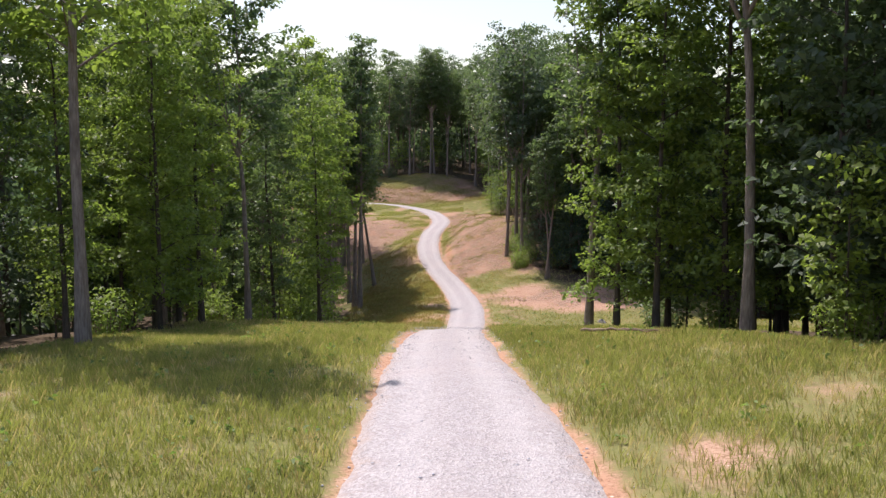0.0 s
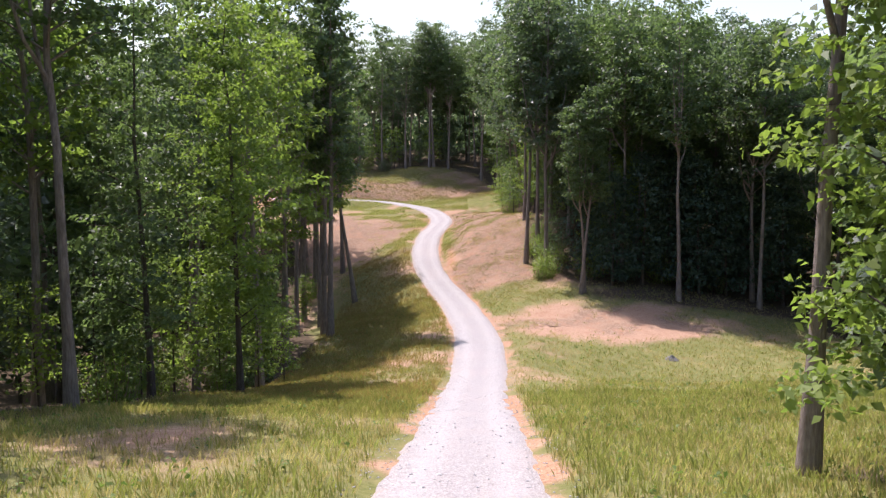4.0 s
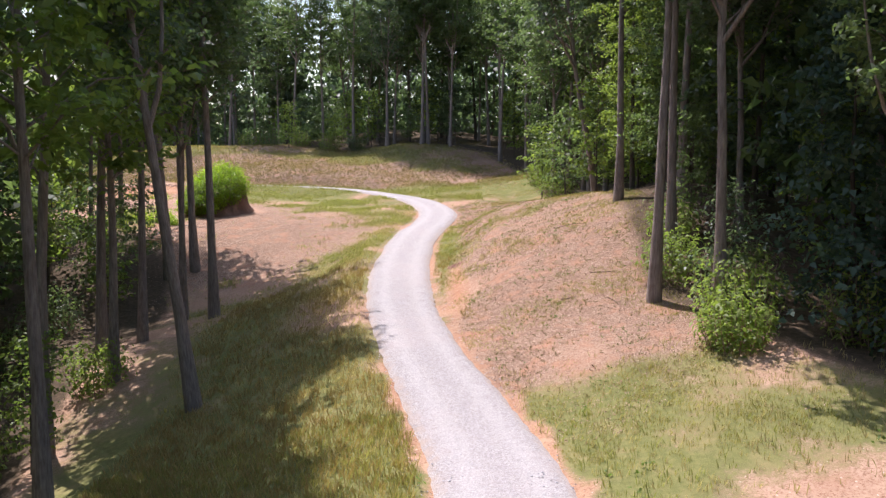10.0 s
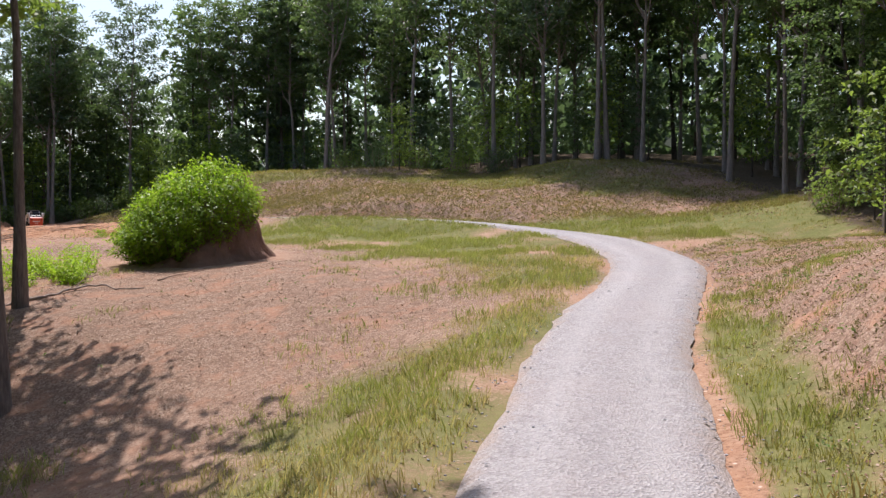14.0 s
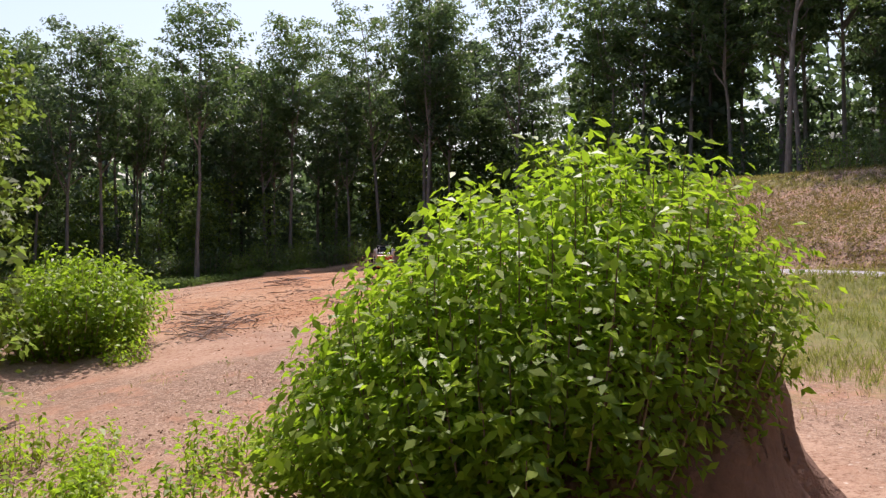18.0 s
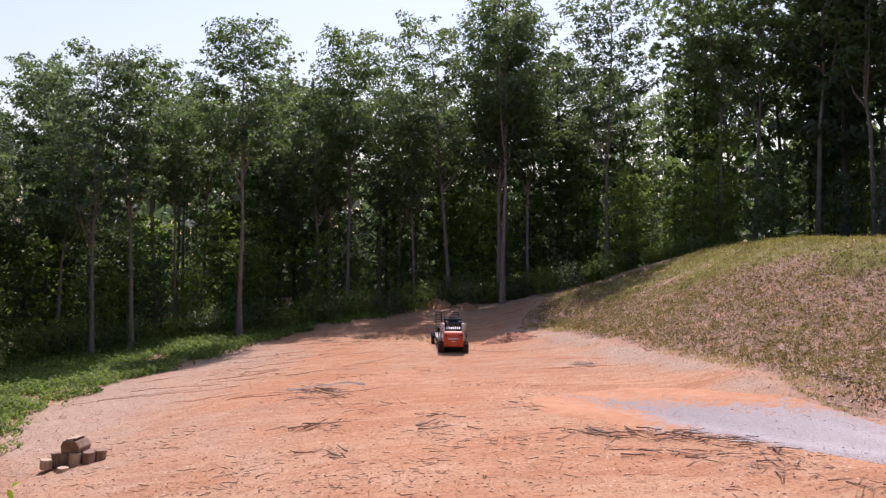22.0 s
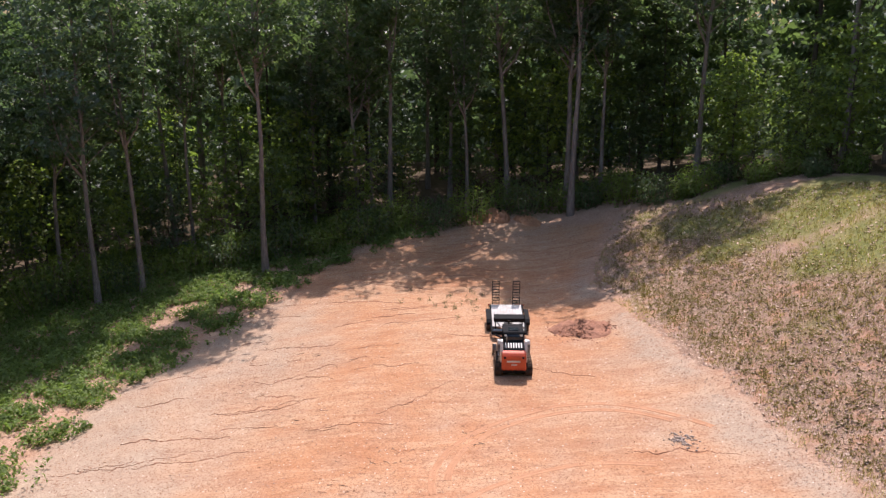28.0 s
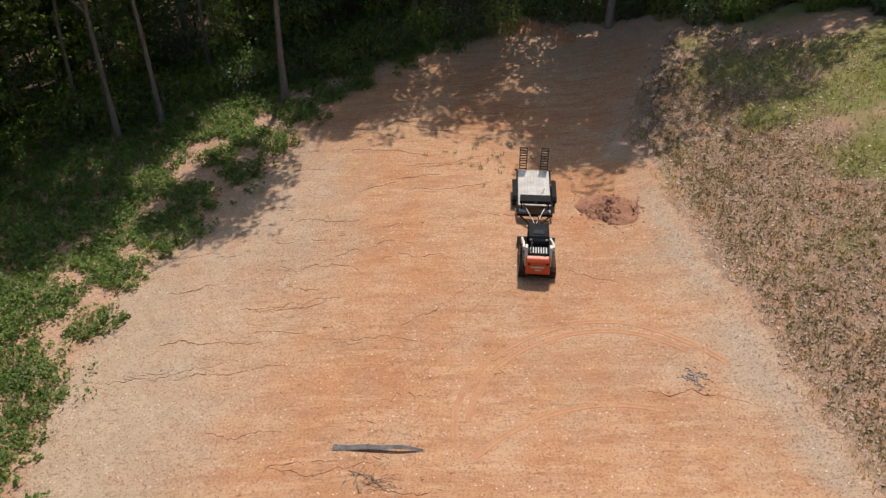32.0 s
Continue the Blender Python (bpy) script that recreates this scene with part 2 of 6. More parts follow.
    mask = lambda name: m.ramp(m.math("ADD", m.attribute(name), edge), 1.02, 1.26)  # noqa: E731
    tone = m.mix(mask("litter"), clay, litter)
    tone = m.mix(mask("grass"), tone, green)
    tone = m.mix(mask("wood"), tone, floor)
    m.colour(tone)
    return m.bump(m.mix(0.35, fine, furrow), 0.7, 0.06).mat


def gravel_material():
    m = Nodes("gravel", 0.95, 0.0, 0.25)
    v = m.node("ShaderNodeTexVoronoi", Scale=26.0)
    m.link(m.geo.outputs["Position"], v.inputs["Vector"])
    big, mid = m.noise(0.35, 4), m.noise(2.2, 5, 0.7)
    tone = m.mix(v.outputs["Color"], (0.265, 0.237, 0.225), (0.53, 0.487, 0.46))
    tone = m.mix(m.ramp(mid, 0.45, 0.68, 0, 0.5), tone, (0.36, 0.317, 0.297))
    tone = m.mix(m.ramp(m.noise(9.0, 4, 0.75), 0.56, 0.68, 0, 0.6), tone, (0.24, 0.20, 0.20))
    tone = m.mix(m.ramp(big, 0.5, 0.7, 0, 0.45), tone, (0.45, 0.38, 0.35))
    ragged = m.math("ADD", m.attribute("across"), m.math("MULTIPLY", m.math("SUBTRACT", mid, 0.5), 0.7))
    track = m.math("ABSOLUTE", m.math("SUBTRACT", ragged, 0.47), 0)
    tone = m.mix(m.ramp(track, 0.03, 0.25, 0.28, 0.0), tone, (0.54, 0.507, 0.485))
    tone = m.mix(m.ramp(ragged, 0.80, 1.05, 0.0, 0.6), tone, (0.44, 0.33, 0.25))
    tone = m.mix(m.ramp(ragged, 0.2, 0.02, 0.0, 0.18), tone, (0.34, 0.31, 0.31))
    # at its end the stone thins out into the clay
    thin = m.math("ADD", m.math("ADD", m.attribute("fade"), m.math("MULTIPLY", m.attribute("across"), 0.65)), m.math("MULTIPLY", m.math("SUBTRACT", m.mix(0.5, mid, m.noise(7.0, 4, 0.7)), 0.5), 2.4))
    tone = m.mix(m.math("MULTIPLY", m.attribute("fade"), 0.8), tone, (0.245, 0.218, 0.200))
    bare = m.mix(m.ramp(mid, 0.4, 0.65), (0.54, 0.29, 0.155), (0.46, 0.22, 0.11))
    tone = m.mix(m.math("MULTIPLY", m.ramp(thin, 0.85, 1.0), m.ramp(m.attribute("fade"), 0.0, 0.15)), tone, bare)
    m.colour(tone)
    return m.bump(v.outputs["Distance"], 0.8, 0.03).mat


GROUND, GRAVEL = ground_material(), gravel_material()

# ---- the lie of the land ----
# each landform: x, y, reach, height
BASE = -4.81
LOW_GROUND = [
    (2, 88, 36, -5.79), (2, 4, 36, 5.36), (-35, 119, 22, -6.28), (46, 90, 22, -7.57), (-58, 76, 36, -5.85),
    (53, 61, 22, -3.42), (2, 82, 9, 1.35), (14, 76, 9, -1.42), (38, 118, 14, -2.34), (-22, 82, 14, -2.84),
    (-28, 112, 9, -0.32), (2, 10, 9, -1.1), (14, 46, 14, -0.42), (-16, 106, 9, -2.52), (38, 82, 9, 1.99),
    (-16, 46, 14, 0.69), (14, 106, 9, 0.74),
]
HILLSIDE = [
    (-10, 232, 36, 11.39), (50, 208, 36, 11.55), (14, 124, 9, 3.67), (-22, 184, 14, 2.05), (-4, 136, 9, -0.86),
    (38, 238, 14, 6.48), (-4, 160, 14, -0.29), (-4, 190, 14, 3.12), (2, 250, 14, 3.15), (-22, 196, 9, 1.59),
    (20, 172, 9, 2.73), (20, 148, 9, 1.77), (-34, 166, 9, 0.88), (61, 178, 22, 1.91), (-16, 130, 9, -2.23),
    (-34, 208, 9, -1.52), (8, 136, 7, 1.7), (-36, 196, 7, 1.79), (-28, 192, 7, 0.51),
    (-20, 189, 7, -0.19), (-28, 200, 7, 1.17), (-12, 186, 7, -0.56), (-4, 182, 7, -0.43), (-14, 194, 6, -0.89), (9, 146, 6, -0.21),
]
CLEARING_GROUND = [
    (-57, 215, 22, 3.97), (-93, 149, 22, -2.78), (-130, 172, 36, -5.61), (-58, 148, 9, -2.67), (-40, 202, 9, 2.83),
    (-101, 207, 22, 2.58), (-58, 196, 9, -1.43), (-88, 178, 9, 1.18), (-46, 172, 9, 0.96), (-64, 244, 22, 1.43),
    (-52, 208, 9, 1.13), (-58, 184, 9, 0.83), (-46, 130, 9, -2.35), (-130, 232, 9, 1.1), (-82, 190, 9, 0.46),
    (-60, 209, 7, -0.75), (-68, 206, 6, -0.7), (-52, 204, 7, -0.38), (-44, 198, 7, -0.28), (-38, 206, 7, 0.57), (-46, 208, 6, 0.46),
]

# centre of the drive: x, y, height
ROAD = [
    (0.4, -14, -0.2), (0.42, 10, -0.7), (0.08, 24, -1.45), (0.3, 38, -3.6), (0.8, 50, -5.9), (1.2, 60, -7.9), (1.9, 71, -9.6),
    (2.4, 82, -10.1), (2.2, 91, -10.4), (1.2, 102, -10.4), (-0.65, 110.5, -9.5), (-1.6, 116, -8.8), (-2.1, 121, -8.1),
    (-2.3, 127, -7.7), (-2.2, 134, -7.1), (-1.6, 140, -6.4), (-0.8, 145, -5.9), (-0.4, 150, -5.4), (-0.9, 156, -5.0),
    (-2.6, 162.5, -4.4), (-6.4, 168, -3.8), (-12, 171.3, -3.2), (-20, 173, -2.9), (-27, 174.2, -2.8), (-33, 175.8, -2.9), (-39.5, 176.8, -3.05),
]
# the outline of the open land
CLEAR = [
    (-30, -40), (-30, 12), (-18, 21), (-12.5, 26), (-12, 45), (-10, 57), (-9.5, 75), (-8.5, 93), (-8.5, 110), (-11, 121), (-15, 131), (-19, 139), (-27, 147),
    (-36, 151), (-48, 156), (-62, 160), (-76, 165), (-82, 171), (-81, 179), (-79, 185), (-76.5, 192), (-74, 200), (-69, 207), (-60, 211), (-50, 211.5), (-38, 206), (-22, 198),
    (-4, 193), (5, 188), (9, 176), (9, 160), (10, 140), (9, 125), (8, 113), (13, 103), (30, 103), (36, 90), (34, 70), (24, 56),
    (12, 47), (7, 42), (8, 36), (11, 28), (14, 10), (14, -40),
]
# the bare clay pad of the clearing
PAD = [
    (-25, 169), (-23, 175.2), (-30, 177.6), (-36.8, 183.7), (-44.5, 188.2), (-49.8, 191.6), (-57.6, 197), (-62, 205), (-70.7, 203),
    (-73.4, 196), (-73, 188), (-69.8, 181), (-68, 174.4), (-65.2, 170.2), (-61.8, 166.3), (-56.2, 162.3), (-46, 159.5), (-36, 158), (-30, 161),
]
LAND = np.array(LOW_GROUND + HILLSIDE + CLEARING_GROUND, float)


def smooth(v, lo, hi):
    u = np.clip((np.asarray(v, float) - lo) / (hi - lo), 0, 1)
    return u * u * (3 - 2 * u)


def spline(points, step):
    """A smooth line through the points, at even steps."""
    p = np.array(points, float)
    q = np.vstack([2 * p[0] - p[1], p, 2 * p[-1] - p[-2]])
    out = []
    for a, b, c, d in zip(q, q[1:], q[2:], q[3:]):
        n = max(2, int(np.linalg.norm(c - b) / step))
        u = np.linspace(0, 1, n, endpoint=False)[:, None]
        out.append(0.5 * (2 * b + (c - a) * u + (2 * a - 5 * b + 4 * c - d) * u**2 + (3 * b - a - 3 * c + d) * u**3))
    return np.vstack(out + [p[-1:]])


LINE = spline(ROAD, 0.6)


def road_half(y):
    """Half the width of the gravel along the drive."""
    return np.interp(y, [9, 14, 21, 30, 50, 85, 105, 114, 160], [2.1, 1.95, 1.55, 1.55, 1.78, 1.78, 1.7, 1.6, 1.65])


def near_road(x, y):
    """Distance from the drive's centre, and its height there."""
    x, y = np.asarray(x, float).ravel(), np.asarray(y, float).ravel()
    dist, high = np.empty(len(x)), np.empty(len(x))
    for i in range(0, len(x), 4000):
        d = (x[i : i + 4000, None] - LINE[None, :, 0]) ** 2 + (y[i : i + 4000, None] - LINE[None, :, 1]) ** 2
        k = d.argmin(1)
        dist[i : i + 4000], high[i : i + 4000] = np.sqrt(d.min(1)), LINE[k, 2]
    return dist, high


def beyond(x, y, outline):
    """Signed distance to a closed outline: positive outside it."""
    x, y = np.asarray(x, float).ravel(), np.asarray(y, float).ravel()
    p = np.array(outline, float)
    q = np.roll(p, -1, 0)
    inside, best = np.zeros(len(x), bool), np.full(len(x), 1e9)
    for (ax, ay), (bx, by) in zip(p, q):
        u = np.clip(((x - ax) * (bx - ax) + (y - ay) * (by - ay)) / ((bx - ax) ** 2 + (by - ay) ** 2), 0, 1)
        best = np.minimum(best, np.hypot(x - ax - u * (bx - ax), y - ay - u * (by - ay)))
        if ay != by:
            inside ^= ((ay > y) != (by > y)) & (x < (bx - ax) * (y - ay) / (by - ay) + ax)
    return np.where(inside, -best, best)


def outside(x, y):
    """Signed distance to the edge of the woods: positive among the trees."""
    return beyond(x, y, CLEAR)


def wave(x, y, scale, seed):
    """Cheap smooth variation between -1 and 1."""
    a = np.random.default_rng(seed)
    out = 0
    for k in range(7):
        w, f, ph = a.uniform(0, 6.28), scale * a.uniform(0.6, 1.7), a.uniform(0, 6.28)
        out = out + np.sin((x * np.cos(w) + y * np.sin(w)) * f + ph)
    return out / 3.6


def bank_top(u):
    return np.clip(0.9 + 0.42 * u, 0.15, 1.95)


def height(x, y):
    x, y = np.asarray(x, float).ravel(), np.asarray(y, float).ravel()
    z = np.full(len(x), BASE)
    for cx, cy, r, h in LAND:
        z += h * np.exp(-((x - cx) ** 2 + (y - cy) ** 2) / r**2)
    dist, high = near_road(x, y)
    z += 0.10 * wave(x, y, 0.9, 3) * smooth(dist, 2.5, 6) + 0.035 * wave(x, y, 3.5, 4) * smooth(dist, 2.2, 3)
    # a shallow ditch along the uphill side, and the bed of the drive
    z = z + (high - 0.02 - z) * (1 - smooth(dist, 2.3, 5.0)) - 0.16 * (1 - smooth(dist, 1.3, 2.4))
    # spoil heaped at the far end of the pad
    z += 0.25 * np.exp(-((x + 70.5) ** 2 + (y - 203.5) ** 2) / 2.6**2)
    # a cut bank left standing under the large shrub
    u, v = (x + 19.6) * 0.8 + (y - 151.4) * 0.6, -(x + 19.6) * 0.6 + (y - 151.4) * 0.8
    ring = np.hypot((u - 0.2) / 2.9, v / 2.3) + 0.06 * wave(x, y, 2.0, 9)
    z += 0.85 * bank_top(u) * (1 - smooth(ring, 0.5, 0.8))
    # a low windrow scraped up between pad and hillside
    z += 0.13 * np.exp(-((beyond(x, y, PAD) + 0.3) / 0.5) ** 2) * smooth(y, 177, 182) * smooth(x, -60, -56) * (1 + 0.5 * wave(x, y, 1.6, 12))
    # washed-out gully beside the uphill bend
    z -= 0.7 * np.exp(-((x - 7) ** 2 / 2.0 + (y - 162) ** 2 / 12))
    return z


def at(x, y):
    return float(height([x], [y])[0])


def mesh_of(name, verts, faces, mat):
    """A mesh from arrays of places and of three- or four-cornered faces."""
    me = bpy.data.meshes.new(name)
    verts, faces = np.asarray(verts, np.float32), np.asarray(faces, np.int32)
    me.vertices.add(len(verts))
    me.vertices.foreach_set("co", verts.ravel())
    n, k = faces.shape
    me.loops.add(n * k)
    me.loops.foreach_set("vertex_index", faces.ravel())
    me.polygons.add(n)
    me.polygons.foreach_set("loop_start", np.arange(0, n * k, k, dtype=np.int32))
    me.polygons.foreach_set("loop_total", np.full(n, k, np.int32))
    me.update(calc_edges=True)
    me.materials.append(mat)
    return me


def part(name, shape, mat, parent, label=""):
    """Links a bmesh, or a ready mesh, as one object under a thing or a part."""
    if isinstance(shape, bmesh.types.BMesh):
        me = bpy.data.meshes.new(name)
        shape.to_mesh(me)
        shape.free()
        me.materials.append(mat)
    else:
        me = shape
    ob = new(name, me)
    ob.parent = parent
    return tagged(ob, label)


def thing(name, place, turn=0.0, label="", category="", group="", kind=""):
    """An empty at the base of a thing, which its parts hang on."""
    ob = new(name)
    ob.empty_display_size = 0.2
    ob.matrix_basis = pose(*place, 0, 0, turn)
    return tagged(ob, label, category, group, kind)


# ---- the ground, one sheet out to the horizon ----


def lines(lo, hi, step, far):
    mid = np.arange(lo, hi + step / 2, step)
    out = step * np.cumsum(1.45 ** np.arange(1, 40))
    out = out[out < far]
    return np.concatenate([lo - out[::-1], mid, hi + out])


gx, gy = lines(-100, 40, 0.7, 1800), lines(-14, 214, 0.7, 1800)
X, Y = (v.ravel() for v in np.meshgrid(gx, gy))
wood_edge = outside(X, Y)
ground_z = height(X, Y)
nx, ny = len(gx), len(gy)
corner = (np.arange(ny - 1)[:, None] * nx + np.arange(nx - 1)[None, :]).ravel()
ground_mesh = mesh_of("ground", np.stack([X, Y, ground_z], 1), np.stack([corner, corner + 1, corner + nx + 1, corner + nx], 1), GROUND)
ground_mesh.polygons.foreach_set("use_smooth", np.ones(len(ground_mesh.polygons), bool))


def covers(x, y):
    """How much grass, litter, wood floor (also painted hemlock shade) and dust lie on a place."""
    x, y = np.asarray(x, float).ravel(), np.asarray(y, float).ravel()
    dist, _ = near_road(x, y)
    out = outside(x, y)
    big, mid, small = wave(x, y, 0.22, 21), wave(x, y, 0.75, 22), wave(x, y, 2.2, 23)
    rim = beyond(x, y, PAD) + 0.12 * mid + 0.2 * small
    bare = 1 - smooth(rim, -0.6, 0.5)
    band = np.exp(-((rim + 0.2) / 0.8) ** 2) * smooth(y, 176, 181) * smooth(x, -61, -56)
    margin = (1 - smooth(dist - road_half(y), 0.1, 0.35 + 0.4 * np.clip(small + mid, -0.4, 1.2))) * (1 - smooth(y, 164, 170)) * smooth(small + 1.2 * big, -1.3, 0.2)
    margin *= 1 - 0.85 * smooth(y, 100, 106) * (1 - smooth(x, -2.5, -1.2))
    # meadow on the first slope; thinner and drier past the hollow
    grass = 0.72 + 0.10 * (1 - smooth(y, 96, 106)) + 0.20 * big + 0.16 * mid + 0.10 * small
    grass -= 0.06 * smooth(y, 62, 84) * (1 - smooth(y, 140, 160))
    grass -= 0.05 * (1 - smooth(x, -1, 2)) * smooth(y, 62, 72) * (1 - smooth(y, 118, 128))
    grass -= 0.65 * np.exp(-(((x - 16) / 12) ** 2 + ((y - 93) / 6.5) ** 2))
    grass += 0.10 * np.exp(-(((x - 9) / 6) ** 2 + ((y - 100) / 3) ** 2))
    slope = smooth(x + 0.3 * mid, 0.4, 2.2) * smooth(y, 104, 111) * (1 - smooth(y, 150, 162))
    grass -= 0.66 * slope - 0.2 * slope * smooth(small + mid, 0.1, 0.9)
    grass -= 0.26 * np.exp(-(((x - 4.2) / 1.6) ** 2 + ((y - 12.5) / 2.2) ** 2)) + 0.2 * np.exp(-(((x - 8.5) / 1.8) ** 2 + ((y - 17) / 1.2) ** 2))
    grass -= 0.2 * np.exp(-(((x + 6.5) / 2.0) ** 2 + ((y - 13) / 1.6) ** 2))
    scrape = np.exp(-(((x + 16) / 6.5) ** 2 + ((y - 140) / 7) ** 2))
    grass -= 0.75 * scrape
    grass += 0.22 * np.exp(-(((x + 9) / 5) ** 2 + ((y - 157) / 5) ** 2)) - 0.3 * np.exp(-(((x + 17) / 6) ** 2 + ((y - 158) / 8) ** 2))
    low_bank = np.exp(-(((x + 9) / 6) ** 2 + ((y - 143) / 5) ** 2))
    grass -= 0.30 * low_bank
    hill = smooth(y - 170 - 0.15 * (x + 20), -2, 4) * smooth(x, -64, -56) * (1 - bare) * (1 - smooth(y, 216, 220))
    hill *= smooth(dist, 2.2, 4.0)
    top = smooth(y + 0.40 * (x + 20) + 0.8 * mid, 185.5, 189.5)
    grass -= 0.75 * hill * (1 - top)
    grass -= 0.16 * hill * top
    shrub_bank = np.exp(-(((x + 19.6) / 3.4) ** 2 + ((y - 151.2) / 3.2) ** 2))
    grass -= 1.2 * shrub_bank
    around = np.exp(-(((x + 20) / 13) ** 2 + ((y - 149) / 9) ** 2))
    grass -= 0.48 * around + 0.4 * smooth(-x, 22, 27) * smooth(y, 142, 148) * (1 - smooth(y, 163, 167))
    streak = np.exp(-(((x - 0.7) / 0.35) ** 2 + ((y - 120) / 7) ** 2))
    grass -= 0.5 * streak
    grass -= 1.3 * bare
    outer = smooth(-x, 50, 57) * smooth(y, 150, 160) * (1 - hill)
    grass -= 0.55 * outer
    grass -= 0.7 * margin + 0.7 * band
    grass += 0.05 * (1 - smooth(np.abs(rim - 3.0), 0.4, 1.8)) * hill
    grass -= 0.25 * smooth(out, 0, 5)
    litter = 0.46 + 0.42 * slope - 0.7 * margin * (1 - smooth(y, 96, 106) * 0.55) - 1.0 * band + 0.35 * scrape + 0.75 * hill * (1 - 0.6 * top) + 0.25 * mid + 0.3 * low_bank
    litter += 0.35 * smooth(y, 64, 84) * (1 - smooth(y, 104, 112)) * mid
    litter += 0.35 * around - 0.25 * outer - 0.9 * shrub_bank - 0.5 * streak
    litter -= 1.0 * bare
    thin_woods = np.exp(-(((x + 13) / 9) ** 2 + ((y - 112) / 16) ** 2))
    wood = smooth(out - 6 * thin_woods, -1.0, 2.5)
    # dark floor colour before the hemlocks imitates the shade they cast
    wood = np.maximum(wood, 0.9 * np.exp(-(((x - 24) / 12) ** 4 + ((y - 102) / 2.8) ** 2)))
    dust = bare * (0.9 * smooth(-x - 0.55 * (y - 170), 50, 60) * (1 - smooth(y, 180, 192)) + 0.28 * big + 0.2 * small + 0.1 * mid)
    dust += 1.1 * band * (0.75 + 0.4 * mid)
    return {"grass": grass, "litter": litter, "wood": wood, "dust": np.clip(dust, 0, 0.85), "pad": np.maximum.reduce([bare, 0.75 * streak, 0.55 * margin, band])}


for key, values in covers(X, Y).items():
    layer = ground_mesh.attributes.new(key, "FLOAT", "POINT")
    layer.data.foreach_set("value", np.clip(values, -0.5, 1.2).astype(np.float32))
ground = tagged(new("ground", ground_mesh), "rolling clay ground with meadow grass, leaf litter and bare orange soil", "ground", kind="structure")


def ground_at(x, y):
    """Height of the ground sheet itself at some places."""
    x, y = np.asarray(x, float).ravel(), np.asarray(y, float).ravel()
    i, j = np.clip(np.searchsorted(gx, x) - 1, 0, nx - 2), np.clip(np.searchsorted(gy, y) - 1, 0, ny - 2)
    u, v = (x - gx[i]) / (gx[i + 1] - gx[i]), (y - gy[j]) / (gy[j + 1] - gy[j])
    z = ground_z.reshape(ny, nx)
    return (1 - v) * ((1 - u) * z[j, i] + u * z[j, i + 1]) + v * ((1 - u) * z[j + 1, i] + u * z[j + 1, i + 1])


def gravel_ribbon():
    """The drive: a low crowned bed with ragged edges, widening into the pad."""
    p = spline([(a, b) for a, b, _ in ROAD], 0.35)
    t = np.gradient(p, axis=0)
    t /= np.linalg.norm(t, axis=1)[:, None]
    side = np.stack([t[:, 1], -t[:, 0]], 1)
    n = len(p)
    s = np.arange(n) * 0.35
    end = n * 0.35
    wide = (road_half(p[:, 1]) + 2.3 * smooth(s, end - 14, end - 6)) * (1 - 0.6 * smooth(s, end - 3.0, end))
    span = np.concatenate([[0], np.cumsum(np.linalg.norm(np.diff(LINE[:, :2], axis=0), axis=1))])
    span *= s[-1] / span[-1]
    across = np.linspace(-1, 1, 13)
    left = wide + 0.07 * wave(s, s * 0, 0.8, 31) + 0.06 * wave(s, s * 0, 5.0, 32) + 0.5 * smooth(s, end - 12, end - 6) * wave(s, s * 0, 1.5, 36)
    right = wide + 0.07 * wave(s, s * 0, 0.9, 33) + 0.06 * wave(s, s * 0, 5.5, 34)
    verts = []
    for a in across:
        off = np.where(a < 0, a * left, a * right)
        q = p + side * off[:, None]
        z = np.interp(s, span, LINE[:, 2]) - 0.05 * abs(a) ** 4
        z = z + (height(q[:, 0], q[:, 1]) + 0.03 - z) * smooth(s, end - 15, end - 9)
        rut = -0.035 * np.exp(-((np.abs(off) - 0.85) / 0.3) ** 2)
        keep = 1 - 0.8 * smooth(s, end - 15, end - 9)
        z += keep * (0.07 * (1 - abs(a) ** 3) + rut) - 0.10 * (abs(a) > 0.99) + 0.012 * wave(q[:, 0], q[:, 1], 5, 35)
        verts.append(np.stack([q[:, 0], q[:, 1], z], 1))
    verts = np.stack(verts, 1).reshape(-1, 3)
    c = (np.arange(n - 1)[:, None] * 13 + np.arange(12)[None, :]).ravel()
    me = mesh_of("gravel_road", verts, np.stack([c, c + 1, c + 14, c + 13], 1), GRAVEL)
    layer = me.attributes.new("across", "FLOAT", "POINT")
    layer.data.foreach_set("value", np.tile(np.abs(across), n).astype(np.float32))
    layer = me.attributes.new("fade", "FLOAT", "POINT")
    layer.data.foreach_set("value", np.repeat(smooth(s, end - 15, end + 1), 13).astype(np.float32))
    me.polygons.foreach_set("use_smooth", np.ones(len(me.polygons), bool))
    return me


tagged(new("road", gravel_ribbon()), "winding pale grey gravel drive with faint wheel ruts", "road", kind="structure")


